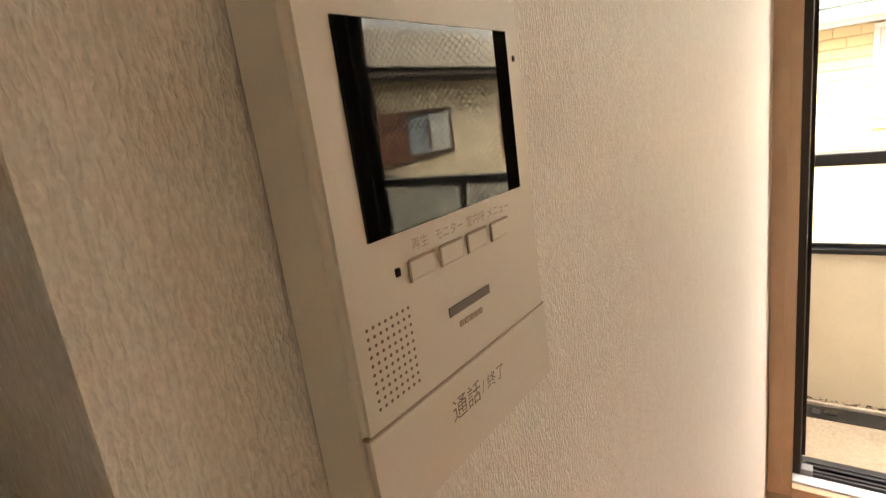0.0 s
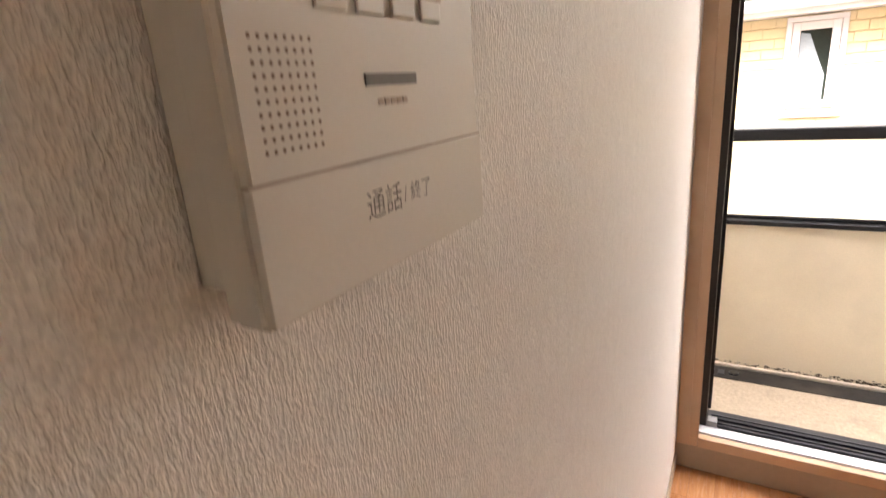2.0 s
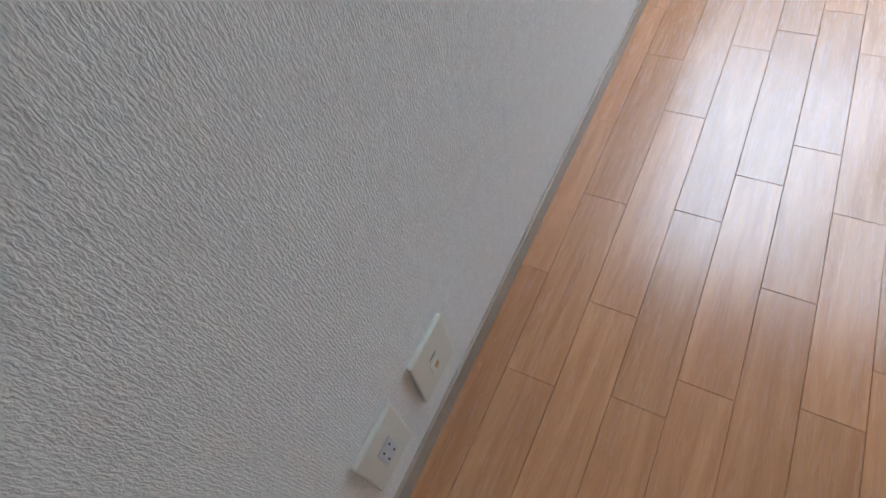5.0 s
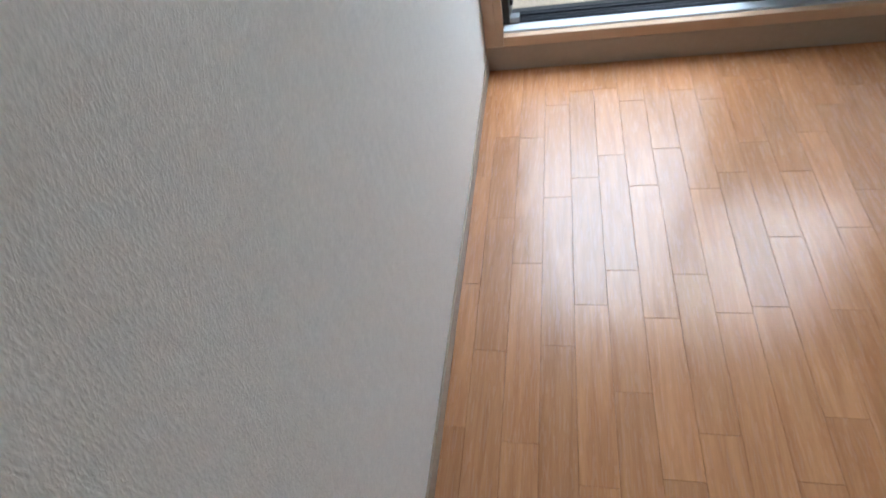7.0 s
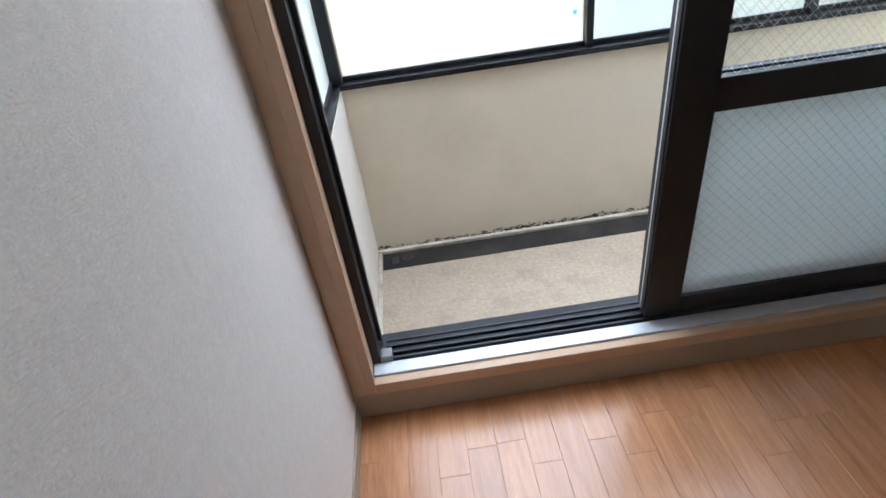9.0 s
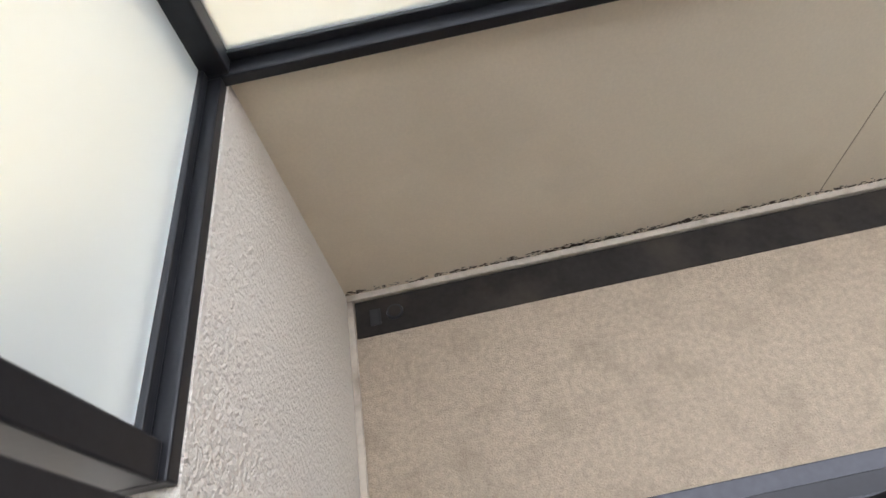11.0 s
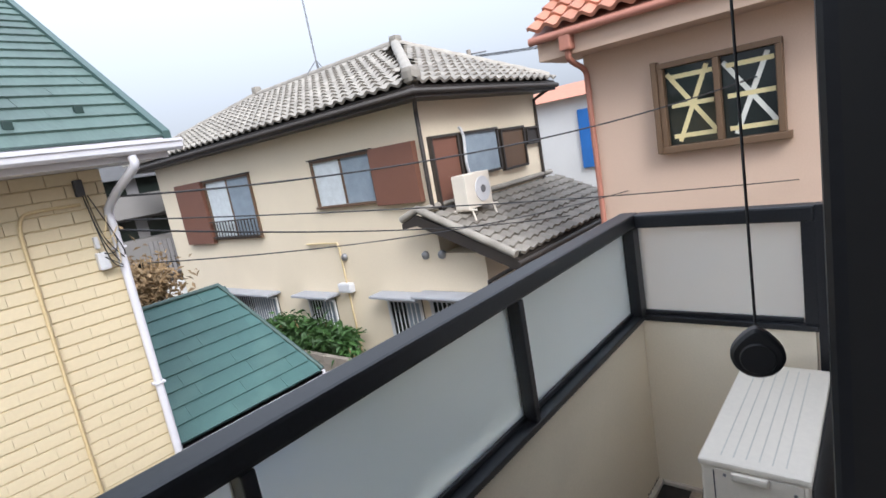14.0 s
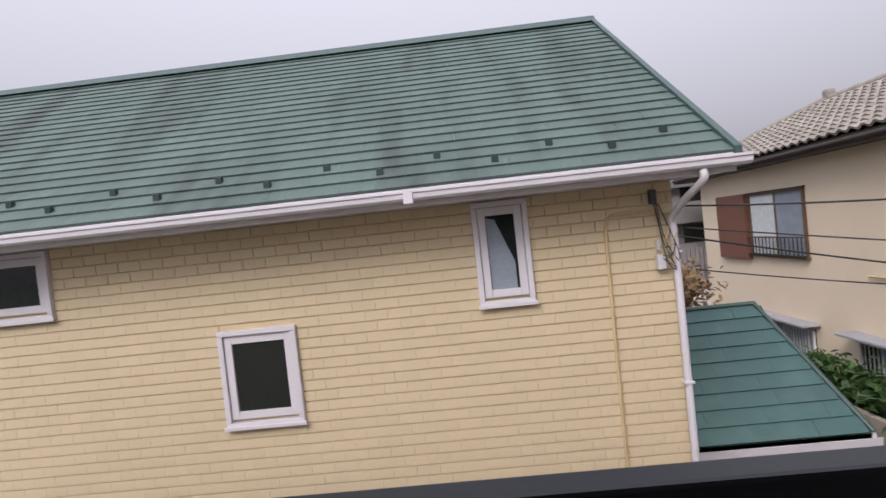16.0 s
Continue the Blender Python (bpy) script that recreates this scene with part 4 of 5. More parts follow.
def house_window(y0, y1, z0, z1, parent, shutter=None, rail_h=0.0):
    w = new("window")
    w.parent = parent
    tagged(w, "brown framed sliding window with pale curtains")
    x = HX
    t = 0.06
    for b in ((x - 0.06, x + 0.02, y0, y1, z1 - t, z1), (x - 0.09, x + 0.02, y0 - 0.03, y1 + 0.03, z0, z0 + t), (x - 0.06, x + 0.02, y0, y0 + t, z0 + t, z1 - t), (x - 0.06, x + 0.02, y1 - t, y1, z0 + t, z1 - t), (x - 0.03, x + 0.01, (y0 + y1) / 2 - 0.03, (y0 + y1) / 2 + 0.03, z0 + t, z1 - t)):
        box("frame", b, H2_FRAME, w, 0.005)
    ym = (y0 + y1) / 2
    box("pane", (x - 0.012, x - 0.004, y0 + t, ym - .03, z0 + t, z1 - t), CURTAIN, w)
    box("pane", (x - 0.012, x - 0.004, ym + .03, y1 - t, z0 + t, z1 - t), CURTAIN_W, w)
    box("head_flashing", (x - 0.10, x - 0.0005, y0 - 0.04, y1 + 0.04, z1 + .0005, z1 + 0.03), H2_DARK, w)
    if rail_h:
        for k in range(int((y1 - y0) / 0.16)):
            box("baluster", (x - 0.14, x - 0.12, y0 + 0.05 + 0.16 * k, y0 + 0.07 + 0.16 * k, z0 + 0.05, z0 + rail_h), H2_DARK, w)
        box("hand_rail", (x - 0.15, x - 0.11, y0, y1, z0 + rail_h, z0 + rail_h + 0.03), H2_DARK, w)
        box("rail_foot", (x - 0.15, x - 0.0605, y0, y1, z0 + 0.0605, z0 + 0.09), H2_DARK, w)
    return w


house_window(7.88, 9.82, 0.71, 1.77, h2)
box("shutter_box", (HX - 0.13, HX - 0.001, 6.68, 7.85, 0.66, 1.78), SHUTTER, h2, 0.01, "red-brown metal shutter box")
house_window(12.36, 14.72, 0.15, 1.80, h2, rail_h=0.5)
box("shutter_box", (HX - 0.13, HX - 0.001, 14.78, 16.35, 0.05, 1.83), SHUTTER, h2, 0.01, "red-brown metal shutter box")


def barred_window(y0, y1, z0, z1, parent):
    w = new("window")
    w.parent = parent
    tagged(w, "ground floor window with grey bars and small canopy")
    box("canopy", (HX - 0.42, HX - 0.001, y0 - 0.2, y1 + 0.15, z1 + 0.1, z1 + 0.16), CANOPY, w, 0.02)
    box("pane", (HX - 0.02, HX - 0.0005, y0, y1, z0, z1), DARK_PANE, w)
    box("pane", (HX - 0.026, HX - 0.0205, y0 + 0.1, (y0 + y1) / 2, z0 + .05, z1 - .05), CURTAIN, w)
    for b in ((y0, y1, z1 - 0.05, z1), (y0, y1, z0, z0 + 0.05), (y0, y0 + 0.05, z0 + .05, z1 - .05), (y1 - 0.05, y1, z0 + .05, z1 - .05)):
        box("frame", (HX - 0.07, HX - 0.027, *b), SOCKET, w)
    n = int((y1 - y0) / 0.11)
    for k in range(1, n):
        y = y0 + (y1 - y0) * k / n
        box("bar", (HX - 0.12, HX - 0.105, y - 0.009, y + 0.009, z0, z1), SOCKET, w)
    for z in (z0 + 0.02, z1 - 0.04):
        box("bar", (HX - 0.105, HX - 0.0705, y0, y1, z, z + 0.02), SOCKET, w)


barred_window(12.4, 14.85, -2.6, -1.45, h2)
barred_window(9.99, 11.0, -2.07, -1.40, h2)
barred_window(7.25, 8.2, -2.35, -1.30, h2)
barred_window(5.7, 7.0, -2.0, -1.25, h2)
tube("wall_pipe", [(HX - 0.05, 10.57, -0.08), (HX - 0.05, 9.45, -0.07), (HX - 0.05, 9.42, -0.2), (HX - 0.05, 9.38, -2.6)], 0.022, PIPE_BEIGE, h2)
for y, z in ((9.33, -0.4), (6.92, -0.38), (6.51, -0.37)):
    bm = bmesh.new()
    bmesh.ops.create_uvsphere(bm, u_segments=14, v_segments=8, radius=0.085, matrix=Matrix.Translation((HX - 0.01, y, z)))
    part("vent_cap", bm, STEEL, h2)
box("meter", (HX - 0.16, HX - 0.001, 9.2, 9.62, -1.2, -0.98), SOCKET, h2, 0.04)
# windows on the side wall
for x0, x1, z0, z1, mt in ((8.15, 9.0, 0.45, 1.8, SHUTTER), (9.1, 10.4, 0.9, 1.8, CURTAIN), (10.5, 11.5, 0.85, 1.75, H2_FRAME), (11.6, 12.15, 1.3, 1.7, H2_DARK)):
    sw = new("side_window")
    sw.parent = h2
    box("shutter" if mt is SHUTTER else "pane", (x0 + 0.05, x1 - 0.05, HY - 0.06, HY - 0.001, z0 + 0.05, z1 - 0.05), mt, sw)
    for b in ((x0, x1, z1 - 0.05, z1), (x0, x1, z0, z0 + 0.05), (x0, x0 + 0.05, z0 + .05, z1 - .05), (x1 - 0.05, x1, z0 + .05, z1 - .05)):
        box("frame", (b[0], b[1], HY - 0.1, HY - 0.001, b[2], b[3]), H2_DARK, sw)
tube("drain_hose", rounded([(9.05, HY - 0.1, 1.9), (9.12, HY - 0.12, 1.7), (9.08, HY - 0.12, 1.2), (9.15, HY - 0.12, 0.9)], 5), 0.03, SOCKET, h2)
# lower roof
lr = new("lower_roof")
lr.parent = h2
tagged(lr, "lean-to roof of grey clay tiles with dark verge")
LE, LZ, LX0, LX1, LT = 4.65, -0.36, 7.6, 12.6, 0.46
prism("deck", [(LE, LZ - 0.02), (HY, LT - 0.02), (HY, LT - 0.16), (LE, LZ - 0.16)], "x", LX0 + .05, LX1, H2_DARK, lr)
prism("barge_board", [(LE - 0.05, LZ - 0.22), (LE - 0.05, LZ + 0.0), (HY + .1, LT + 0.0), (HY + 0.48, LT - 0.15), (HY + .48, LT - 0.25), (HY + .1, LT - .2)], "x", LX0, LX0 + 0.045, H2_DARK, lr)
tube("top_cap", [(LX0, HY - 0.03, LT + 0.08), (LX1, HY - 0.03, LT + 0.08)], 0.06, KAWARA, lr)
tube("verge_cap", [(LX0 + 0.03, LE, LZ + 0.07), (LX0 + 0.03, HY + .05, LT + 0.1), (LX0 + .03, HY + .48, LT - .07)], 0.075, KAWARA, lr)
tube("gutter", [(LX0 - .05, LE - 0.05, LZ - 0.08), (LX1, LE - 0.05, LZ - 0.08)], 0.05, H2_DARK, lr)
tube("lower_downpipe", [(LX0 + .3, LE, LZ - 0.1), (HX - .05, 5.5, LZ - 0.5), (HX - .05, 5.5, GZ)], 0.04, H2_DARK, lr)
ac2 = thing("air_conditioner_unit", "off-white outdoor air conditioner on a stand on the lower roof", "air conditioner")
m2 = pose(8.58, 6.0, 0.40, 0, 0, 0)
box("casing", (-0.42, 0.36, -0.16, 0.14, 0.0, 0.62), AC_WHITE, ac2, 0.015, m=m2)
bm = bmesh.new()
bmesh.ops.create_cone(bm, cap_ends=True, segments=28, radius1=0.23, radius2=0.23, depth=0.02, matrix=m2 @ pose(0.08, -0.165, 0.31, 90, 0, 0))
part("fan_grille", bm, SOCKET, ac2)
bm = bmesh.new()
bmesh.ops.create_cone(bm, cap_ends=True, segments=20, radius1=0.07, radius2=0.07, depth=0.03, matrix=m2 @ pose(0.08, -0.17, 0.31, 90, 0, 0))
part("fan_hub", bm, STEEL, ac2)
for x in (-0.38, 0.3):
    tube("stand_leg", [m2 @ Vector((x, -0.2, 0.0)), m2 @ Vector((x, -0.28, -0.32))], 0.02, AC_WHITE, ac2)
    tube("stand_leg", [m2 @ Vector((x, 0.14, 0.0)), m2 @ Vector((x, 0.2, -0.12))], 0.02, AC_WHITE, ac2)
    tube("stand_bar", [m2 @ Vector((x, -0.3, -0.01)), m2 @ Vector((x, 0.2, -0.01))], 0.02, AC_WHITE, ac2)
# aerial on the ridge
an = thing("roof_aerial", "thin steel television aerial mast on the tiled ridge", "aerial")
AP = Vector((10.52, 11.95, 4.13))
tube("mast", [AP, AP + Vector((0, 0.05, 2.2))], 0.022, STEEL, an)
for dx, dy in ((0.25, 0.2), (-0.25, 0.2), (0, -0.3)):
    tube("mast_leg", [AP + Vector((dx, dy, -0.0)), AP + Vector((0, 0, 0.35))], 0.014, STEEL, an)
hd = AP + Vector((0, 0.05, 2.15))
u = Vector((0.35, -0.9, 0)).normalized()
s_ = Vector((0.9, 0.35, 0.0)).normalized()
tube("boom", [hd - u * -0.25, hd - u * 0.85], 0.014, STEEL, an)
for k in range(8):
    q = hd - u * (0.8 - 0.11 * k)
    tube("element", [q - s_ * 0.14, q + s_ * 0.14], 0.007, STEEL, an)
for sg in (1, -1):
    tube("reflector", [hd + u * 0.2, hd + u * 0.38 + Vector((0, 0, 0.3 * sg))], 0.018, STEEL, an)

# ---- the pink house with terracotta tiles ----
ph = thing("pink_house", "pink rendered house with terracotta tile roof and taped window", "house")
PXW, PY = 8.0, 3.33
box("wall", (PXW, 12.0, -6.0, PY, GZ, 3.2), PINK, ph)
box("eave_soffit", (7.5, PXW + .3, -6.0, 3.74, 2.45, 2.72), PINK, ph, 0.01)
prism("roof_deck", [(7.42, 2.72), (7.42, 2.78), (10.2, 4.4), (10.2, 2.72)], "y", -6.0, 3.76, COPPER, ph)
tube("gutter", [(7.40, -6, 2.72), (7.40, 3.79, 2.72)], 0.055, COPPER, ph)
box("gutter_hopper", (7.36, 7.52, 3.20, 3.36, 2.5, 2.72), COPPER, ph, 0.02)
tube("downpipe", rounded([(7.44, 3.28, 2.5), (7.5, 3.29, 2.38), (7.9, 3.28, 2.25), (7.94, 3.28, 2.05)], 4) + [(7.94, 3.28, GZ)], 0.04, COPPER, ph)
pw = new("window")
pw.parent = ph
tagged(pw, "bronze framed window crossed with pale adhesive tape")
wy0, wy1, wz0, wz1 = 0.98, 2.33, 1.0, 2.10
for b in ((wy0, wy1, wz1 - 0.07, wz1), (wy0 - 0.05, wy1 + 0.05, wz0 - 0.03, wz0 + 0.06), (wy0, wy0 + 0.07, wz0 + .06, wz1 - .07), (wy1 - 0.07, wy1, wz0 + .06, wz1 - .07), ((wy0 + wy1) / 2 - 0.035, (wy0 + wy1) / 2 + 0.035, wz0 + .06, wz1 - .07)):
    box("frame", (PXW - 0.14, PXW + 0.02, *b), P_FRAME, pw, 0.012)
box("frame", (PXW - 0.16, PXW - 0.0005, wy1 + 0.001, wy1 + 0.07, wz0 - 0.02, wz1 + 0.03), P_FRAME, pw, 0.01)
box("pane", (PXW - 0.03, PXW - 0.02, wy0, wy1, wz0, wz1), DARK_PANE, pw)


def tape(a, b, mt):
    a, b = Vector((0, *a)), Vector((0, *b))
    d = (b - a).normalized()
    nrm = Vector((0, -d.z, d.y)) * 0.028
    bm = bmesh.new()
    x = PXW - 0.033 - random.uniform(0, 0.006)
    bm.faces.new([bm.verts.new(Vector((x, q.y, q.z))) for q in (a - nrm, b - nrm, b + nrm, a + nrm)])
    part("tape_strip", bm, mt, pw)


for y0, y1, ma, mb in (((wy0 + wy1) / 2 + 0.06, wy1 - 0.09, TAPE, TAPE), (wy0 + 0.09, (wy0 + wy1) / 2 - 0.06, TAPE_W, TAPE)):
    z0, z1 = wz0 + 0.15, wz1 - 0.14
    tape((y1, z1), (y0, z0 + 0.04), ma)
    tape((y1 - 0.1, z0 - 0.05), (y0 + 0.06, z1 + 0.03), ma)
    for z in (z0 + 0.02, (z0 + z1) / 2, z1 - 0.05):
        tape((y1 - 0.03, z), (y0, z), mb)

# ---- things behind and between the houses ----
far = thing("grey_apartment_building", "distant grey building with balcony bands and dark openings", "building")
box("wall", (5.0, 11.5, 20.0, 28.0, GZ, 2.4), GREY_WALL, far)
box("roof", (4.8, 11.7, 19.6, 28.2, 2.4, 2.9), STEEL, far)
for z in (-1.9, -0.4, 1.1):
    box("balcony_band", (5.0, 11.5, 19.4, 19.99, z, z + 0.75), BAND, far)
    for k in range(4):
        box("window", (5.3 + 1.5 * k, 6.4 + 1.5 * k, 19.95, 20.0 - 0.001, z + 0.76, z + 1.4), DARK_PANE, far)
led = thing("slate_ledge", "dark tiled ledge at the side of the cream house", "ledge")
box("ledge_slab", (7.0, 8.4, 17.7, 19.0, -1.05, -0.8), H2_DARK, led, 0.03)
box("ledge_wall", (7.2, 8.4, 17.7, 19.0, GZ, -1.0505), WHITE_WALL, led)
for k in range(7):
    box("fence_slat", (7.3 + 0.14 * k, 7.4 + 0.14 * k, 17.75, 17.8, -0.8, 0.3), GREY_WALL, led)
bh = thing("white_house", "distant pale house with blue sheet and orange tiles", "house")
box("wall", (16.5, 21, 6.0, 12.0, GZ, 2.4), WHITE_WALL, bh)
prism("roof", [(16.2, 2.4), (18.7, 3.0), (21.2, 2.4)], "y", 5.8, 12.0, TERRA, bh)
box("blue_sheet", (16.4, 16.49, 6.6, 7.4, 0.2, 2.0), BLUE, bh, 0.02)
bh2 = thing("grey_shed", "distant grey metal roofed shed", "shed")
box("wall", (20.0, 27, 4.0, 5.9, GZ, 2.8), GREY_WALL, bh2)
box("roof", (19.5, 27.2, 3.8, 5.95, 2.8, 3.0), STEEL, bh2)
pole = thing("utility_pole", "distant concrete utility pole with cross arms", "utility pole")
tube("mast", [(33, 22.5, GZ), (33, 22.5, 8.0)], 0.16, BLOCK, pole)
for z in (7.2, 7.7):
    tube("cross_arm", [(32.3, 23.5, z), (33.7, 21.5, z)], 0.07, STEEL, pole)
# block wall in front of the cream house
bw = thing("block_wall", "weathered concrete block garden wall", "garden wall", kind="structure")
box("wall_core", (7.02, 7.12, 5.2, 14.0, GZ, -2.37), BLOCK, bw)
blk = bmesh.new()
add_box(blk, -0.06, 0.06, -0.19, 0.19, -0.09, 0.09, 0.008)
blk_me = bpy.data.meshes.new("block")
blk.to_mesh(blk_me)
blk.free()
blk_me.materials.append(BLOCK)
for r in range(4):
    for k in range(22):
        piece("block", blk_me, bw, pose(7.07, 5.4 + 0.395 * k + 0.19 * (r % 2), -2.44 - 0.195 * r))
# shrubs


def shrub(name, label, centre, spread, n, mat, size, stems=10):
    t = thing(name, label, "shrub")
    for k in range(stems):
        a = random.uniform(0, 6.28)
        e = Vector(centre) + Vector((spread[0] * 0.6 * math.cos(a), spread[1] * random.uniform(-.8, .8), spread[2] * random.uniform(0.3, 0.9)))
        tube("stem", [(e.x * 0.3 + centre[0] * 0.7, e.y * 0.7 + centre[1] * 0.3, centre[2] - spread[2]), e], 0.012, DRY, t)
    bm = bmesh.new()
    for i in range(n):
        p = Vector((random.gauss(0, 0.42), random.uniform(-1, 1), random.gauss(0, 0.45)))
        q = Vector((centre[0] + p.x * spread[0], centre[1] + p.y * spread[1], centre[2] + p.z * spread[2] * (1 - 0.4 * abs(p.y))))
        m = Matrix.Translation(q) @ Euler((random.uniform(-1, 1), random.uniform(-1, 1), random.uniform(0, 6.28))).to_matrix().to_4x4()
        L, w = size * random.uniform(0.7, 1.4), size * random.uniform(0.16, 0.26)
        vs = [bm.verts.new(m @ Vector(c)) for c in ((0, 0, 0), (L * 0.5, w, 0.02), (L, 0, -0.03), (L * 0.5, -w, 0.02))]
        bm.faces.new(vs)
    part("leaves", bm, mat, t)


shrub("green_shrub", "dense bright green leafy shrub behind the block wall", (7.45, 10.6, -2.2), (0.35, 1.5, 0.5), 2600, LEAF, 0.22)
shrub("low_weed", "small green weeds on top of the block wall", (7.3, 8.6, -2.45), (0.2, 0.8, 0.2), 300, LEAF, 0.14, 4)
shrub("dry_bush", "dry brown leafless bush beside the house", (5.6, 14.5, -0.55), (0.9, 1.0, 0.9), 1500, DRY, 0.2, 60)
# overhead cables
for k, (a, b, sg, r) in enumerate((((2.25, 4.9, 1.62), (7.95, 1.25, 1.72), 0.22, 0.008), ((2.3, 4.88, 1.42), (7.98, 0.9, 0.48), 0.06, 0.006), ((2.25, 4.9, 1.35), (9.5, 4.6, -0.05), 0.12, 0.008), ((2.5, 5.2, 1.0), (8.0, 2.9, 0.52), 0.15, 0.006)  )):
    cb = thing("overhead_cable", "black overhead service cable between the houses", "cable", "overhead cables")
    tube("wire", sagging(a, b, sg), r, CABLE, cb)
for k in range(3):
    cb = thing("overhead_cable", "thin distant power line", "cable", "overhead cables")
    tube("wire", sagging((33, 22.0 + 0.5 * k, 7.5), (60, -4 + k, 9.0), 0.6), 0.025, CABLE, cb)

# ---- pieces: floor planks, siding bricks, roof tiles ----
PW = 0.0834
plank_meshes = {}


def plank_mesh(w, L):
    key = (round(w, 4), round(L, 4))
    if key not in plank_meshes:
        bm = bmesh.new()
        add_box(bm, -w / 2 + 0.0002, w / 2 - 0.0002, -L / 2 + 0.0002, L / 2 - 0.0002, -0.006, 0.0)
        top_e = [e for e in bm.edges if all(v.co.z > -0.001 for v in e.verts)]
        bmesh.ops.bevel(bm, geom=top_e, offset=0.0007, segments=1, affect='EDGES')
        me = bpy.data.meshes.new("plank")
        bm.to_mesh(me)
        bm.free()
        me.materials.append(PLANK)
        plank_meshes[key] = me
    return plank_meshes[key]


random.seed(11)
# column by column: the end joints that lie along the wall; beyond them the lengths vary
X0P = 0.058
joints = {-1: (-0.60, -1.02, -1.42), 0: (-0.78, -1.223, -1.613), 1: (-0.42, -0.951, -1.447), 2: (-0.70, -1.204, -1.592), 3: (-0.62, -1.083, -1.526),
          4: (-0.52, -0.973, -1.316), 5: (-0.66, -1.118, -1.50), 6: (-0.50, -0.985, -1.40), 7: (-0.68, -1.099, -1.55)}
for c in range(-1, 32):
    x0, x1 = max(0.006, X0P + c * PW), min(XR, X0P + (c + 1) * PW)
    cuts = list(joints.get(c, (-0.15 - random.uniform(0, 0.4),)))
    while cuts[0] < -0.45:
        cuts.insert(0, cuts[0] + random.uniform(0.34, 0.5))
    while cuts[-1] > YB + 0.5:
        cuts.append(cuts[-1] - random.uniform(0.34, 0.5))
    ends = [-0.011] + [q for q in cuts if q < -0.06] + [YB]
    for b, a in zip(ends, ends[1:]):
        piece("plank", plank_mesh(x1 - x0, b - a), floor, pose((x0 + x1) / 2, (a + b) / 2, 0.0))

# siding bricks of the yellow house
CH, CW = 0.101, 0.222
brick_meshes = {}


def brick_verts(w, h, side=0.003):
    e = 0.006
    return [(-w / 2, 0.014, -h / 2), (w / 2, 0.014, -h / 2), (w / 2, 0.014, h / 2), (-w / 2, 0.014, h / 2),
            (-w / 2 + side, 0.0, -h / 2 + e), (w / 2 - side, 0.0, -h / 2 + e), (w / 2 - side, 0.0, h / 2 - e / 2), (-w / 2 + side, 0.0, h / 2 - e / 2)]


brick_faces = [(4, 5, 6, 7), (0, 1, 5, 4), (1, 2, 6, 5), (2, 3, 7, 6), (3, 0, 4, 7)]
rest_v, rest_f, count = [], [], 0
for r in range(33):
    z0 = 1.86 - CH * (r + 1)
    z1 = z0 + CH
    x = YX0 + 4.0 - (CW / 2 if r % 2 else 0)
    gap, side = (0.0035, 0.0018) if r < 4 else (0.0012, 0.0006)
    while x < YX1:
        spans = [(max(x, YX0), min(x + CW, YX1))]
        for wx0, wx1, wz0_, wz1_, _ in wins:
            if z1 > wz0_ + 0.02 and z0 < wz1_ - 0.02:
                spans = [q for a, b in spans for q in ((a, min(b, wx0 + .01)), (max(a, wx1 - .01), b)) if q[1] - q[0] > 0.02]
        for a, b in spans:
            w, h = b - a - gap, CH - 0.006
            if w < 0.02:
                continue
            cx, cz = (a + b) / 2, (z0 + z1) / 2
            if cx > -0.35 and r < 27 and count < 300:
                key = (round(w, 3), side)
                if key not in brick_meshes:
                    brick_meshes[key] = mesh_of("brick", brick_verts(key[0], h, side), brick_faces, Y_BRICK)
                piece("brick", brick_meshes[key], yh, pose(cx, YW, cz))
                count += 1
            else:
                o = len(rest_v)
                rest_v += [(p[0] + cx, p[1] + YW, p[2] + cz) for p in brick_verts(w, h, side)]
                rest_f += [tuple(i + o for i in f) for f in brick_faces]
        x += CW
ob = new("brick_siding", mesh_of("brick_siding", rest_v, rest_f, Y_BRICK))
ob.parent = yh
ob["kind"] = "stuff"

# slates: a flat tile that tips up a little at its lower edge
def slates(parent, x0, x1, ye, ze, yr, zr, rows, w, mat, hip=None):
    sl = math.hypot(yr - ye, zr - ze)
    ang = math.degrees(math.atan2(zr - ze, yr - ye))
    h = sl / rows
    meshes = {}
    for r in range(rows):
        y, z = ye + (yr - ye) * r / rows, ze + (zr - ze) * r / rows
        xm = x1 if hip is None else x1 + (hip - x1) * (r + 0.5) / rows
        x = x0 - (w * 0.5 if r % 2 else 0) - w * 0.17 * (r % 3)
        while x < xm:
            a, b = max(x, x0), min(x + w, xm)
            if b - a > 0.03:
                k = round(b - a, 2)
                if k not in meshes:
                    g, t = 0.001, 0.023
                    vs = [(-k / 2 + g, 0, 0), (k / 2 - g, 0, 0), (k / 2 - g, h + 0.02, -0.002), (-k / 2 + g, h + 0.02, -0.002), (-k / 2 + g, 0, t), (k / 2 - g, 0, t), (k / 2 - g, h + 0.02, 0.003), (-k / 2 + g, h + 0.02, 0.003)]
                    meshes[k] = mesh_of("slate", vs, [(4, 5, 6, 7), (0, 1, 5, 4), (1, 2, 6, 5), (3, 0, 4, 7)], mat)
                piece("slate", meshes[k], parent, pose((a + b) / 2, y, z, ang, 0, 0))
            x += w


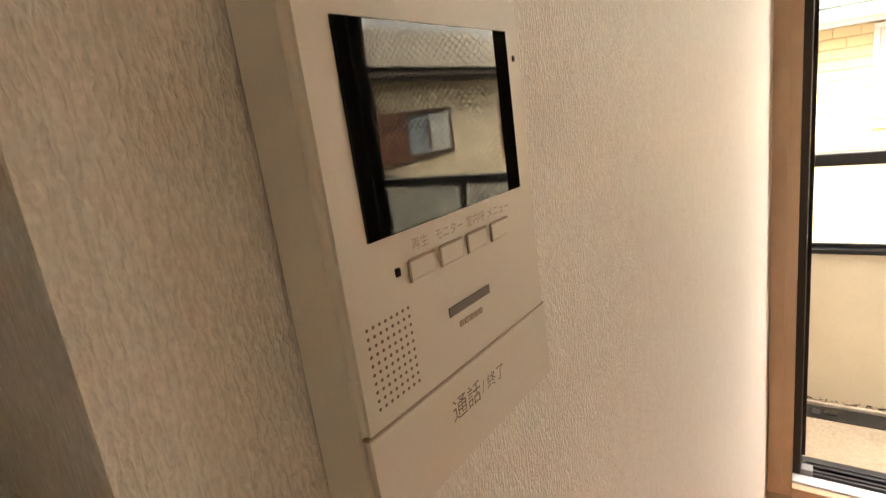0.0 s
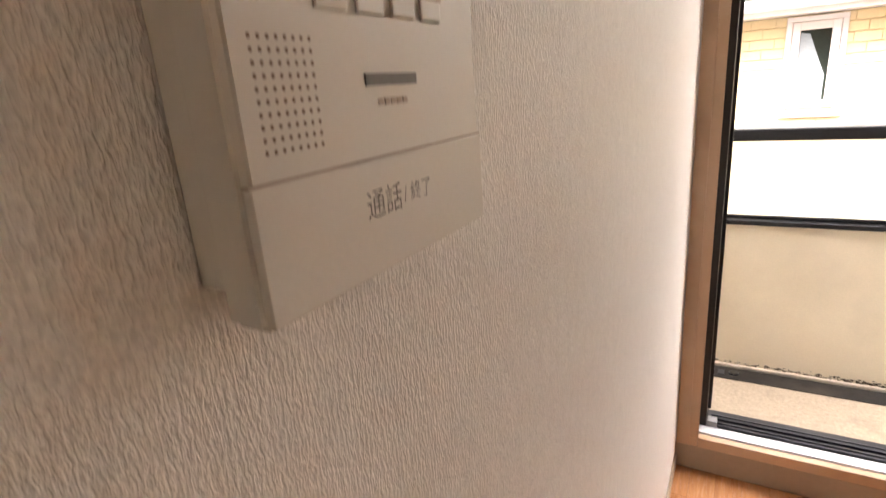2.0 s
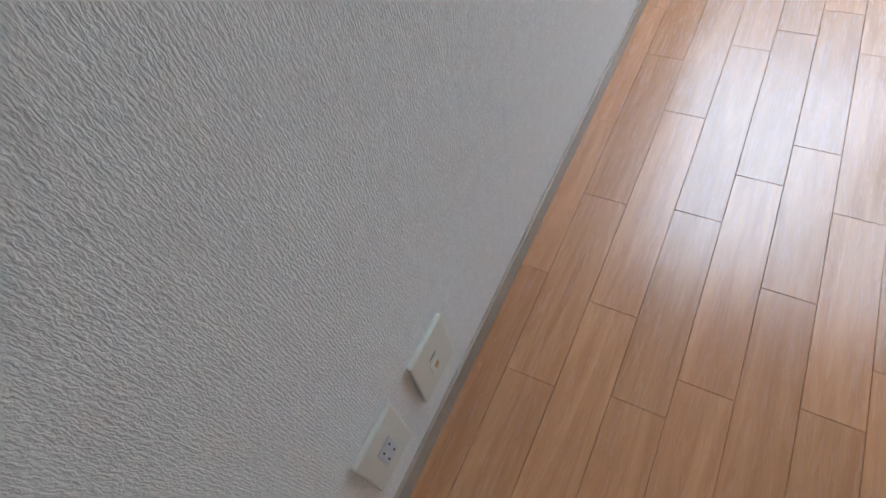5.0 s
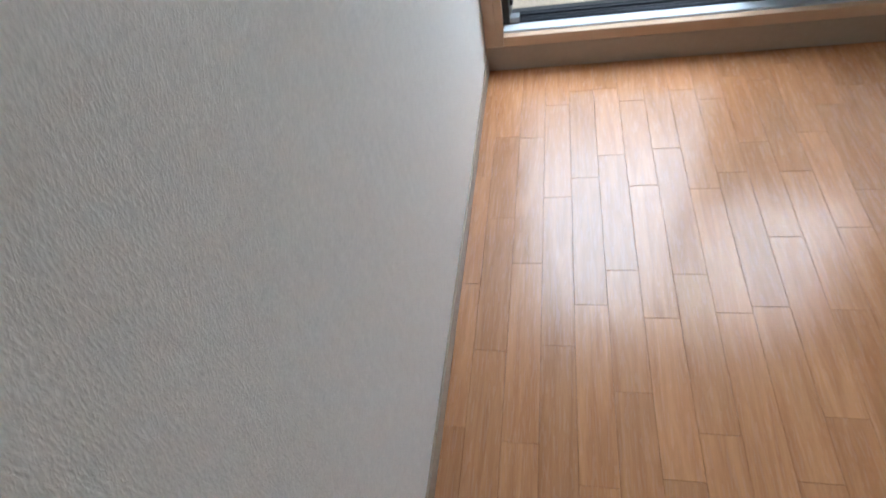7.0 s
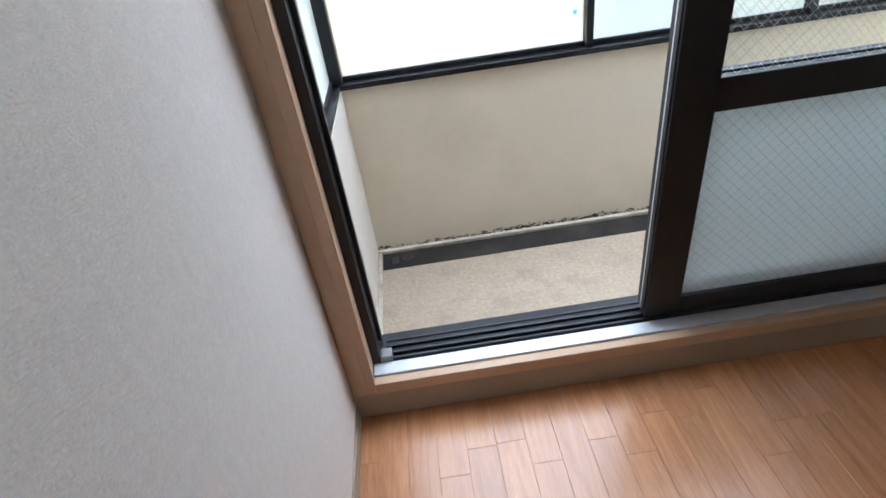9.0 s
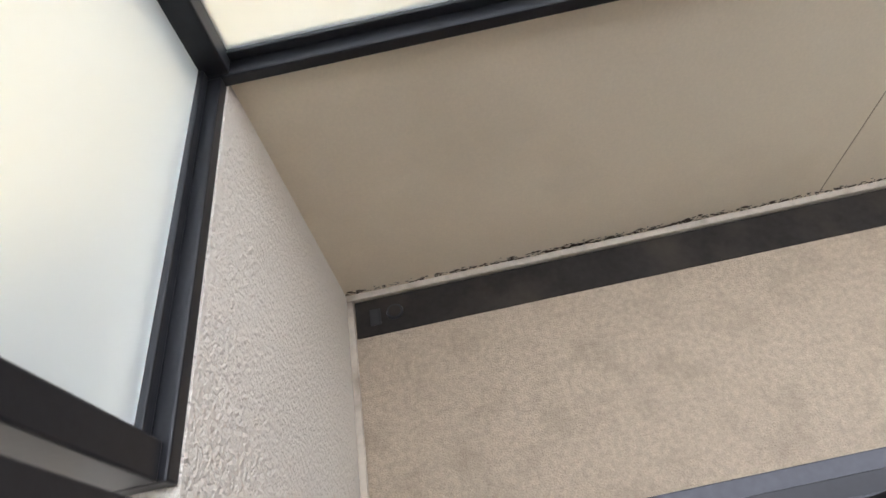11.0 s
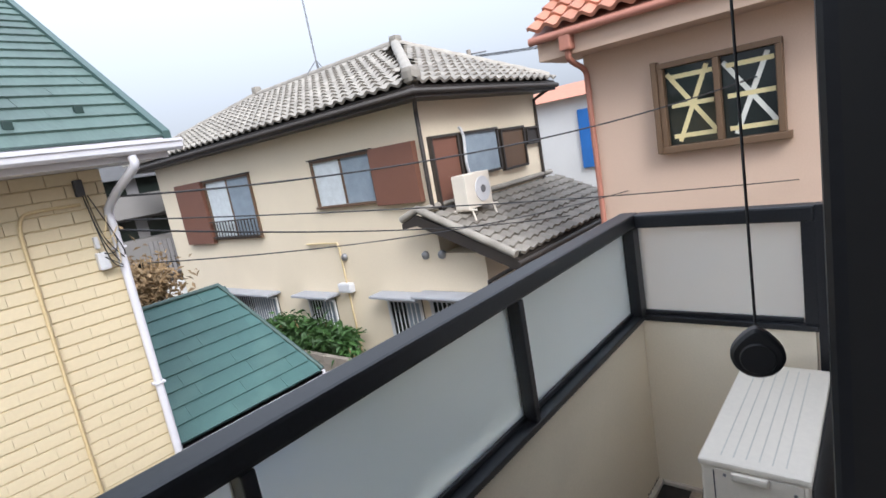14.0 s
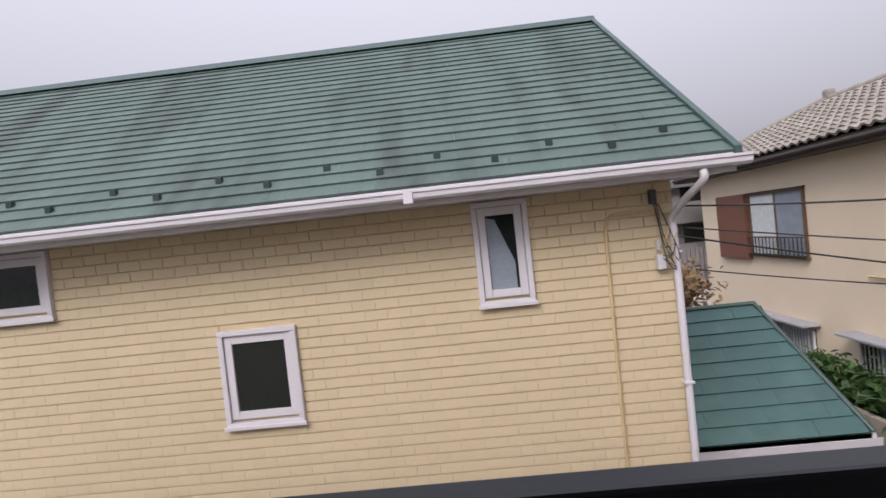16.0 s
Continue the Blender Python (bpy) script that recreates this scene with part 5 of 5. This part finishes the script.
slates(yh, -8.6, RXE - 0.03, RE, RZ - 0.02, RR, RT - 0.02, 23, 0.91, G_SLATE)
for k in range(16):
    x = 2.22 - 0.512 * k
    yy = RE + (0.40 if k % 2 == 0 else 0.23) + 0.0
    zz = RZ + (yy - RE) * math.tan(pitch)
    box("snow_guard", (x - 0.03, x + 0.03, yy - 0.02, yy + 0.03, zz - 0.01, zz + 0.05), DARK_GREEN, yh, 0.004)
slates(po, PX0, PX1 - 0.02, PE - 0.02, PZ, PR, PT, 9, 0.7, G_PORCH, hip=4.2)


def wave_tile(w, h, rise, mat, seg=6):
    v, f = [], []
    for j in (0, 1):
        for i in range(seg + 1):
            u = i / seg
            v.append(((u - 0.5) * w, j * (h + 0.04), rise * (0.5 + 0.5 * math.cos(2 * math.pi * u - 0.6)) + (0.045 if j == 0 else 0.0)))
    n = seg + 1
    for i in range(seg):
        f.append((i, i + 1, n + i + 1, n + i))
    for i in range(seg + 1):
        v.append((v[i][0], 0.0, v[i][2] - 0.05))
    for i in range(seg):
        f.append((2 * n + i, 2 * n + i + 1, i + 1, i))
    return v, f


def tiled_slope(parent, origin, along, up, length, slope, w, h, rise, mat, left=0.0, right=0.0, limit=300, near=None):
    """Rows of curved tiles on a slope; left and right: how far each end draws in at the top."""
    along, up = Vector(along).normalized(), Vector(up).normalized()
    nrm = along.cross(up)
    base = Matrix((along, up, nrm)).transposed().to_4x4()
    v, f = wave_tile(w, h, rise, mat)
    me = mesh_of("roof_tile", v, f, mat)
    rv, rf, used = [], [], 0
    rows = int(slope / h)
    for r in range(rows):
        t = (r + 0.5) / rows
        a, b = left * t, length - right * t
        for k in range(int(length / w)):
            c = (k + 0.5) * w
            if c < a or c > b:
                continue
            m = Matrix.Translation(Vector(origin) + along * c + up * (r * h) + nrm * 0.02) @ base
            if used < limit and (near is None or near(m.translation)):
                piece("roof_tile", me, parent, m)
                used += 1
            else:
                o = len(rv)
                rv += [tuple(m @ Vector(p)) for p in v]
                rf += [tuple(i + o for i in q) for q in f]
    if rv:
        ob = new("roof_tiling", mesh_of("roof_tiling", rv, rf, mat))
        ob.parent = parent
        ob["kind"] = "stuff"


run = math.hypot(RX - EX, RTZ - EZ)
tiled_slope(roof2, (EX - 0.05, 18.4, EZ), (0, -1, 0), (RX - EX, 0, RTZ - EZ), 12.35, run, 0.29, 0.27, 0.06, KAWARA, left=3.0, right=3.05, limit=290, near=lambda p: p.y < 14.5)
run2 = math.hypot(RY_A - EY, RTZ - EZ)
tiled_slope(roof2, (EX, EY - 0.05, EZ), (1, 0, 0), (0, RY_A - EY, RTZ - EZ), EXE - EX, run2, 0.29, 0.27, 0.06, KAWARA, left=2.9, right=EXE - RX, limit=0)
run3 = math.hypot(HY - LE, LT - LZ)
tiled_slope(lr, (LX0 + 0.1, LE, LZ), (1, 0, 0), (0, HY - LE, LT - LZ), LX1 - LX0 - 0.1, run3, 0.27, 0.235, 0.05, KAWARA, limit=0)
run4 = math.hypot(2.78, 1.62)
tiled_slope(ph, (7.40, 3.78, 2.79), (0, -1, 0), (2.78, 0, 1.62), 9.6, run4, 0.25, 0.3, 0.07, TERRA, limit=290, near=lambda p: p.y > -1.5)
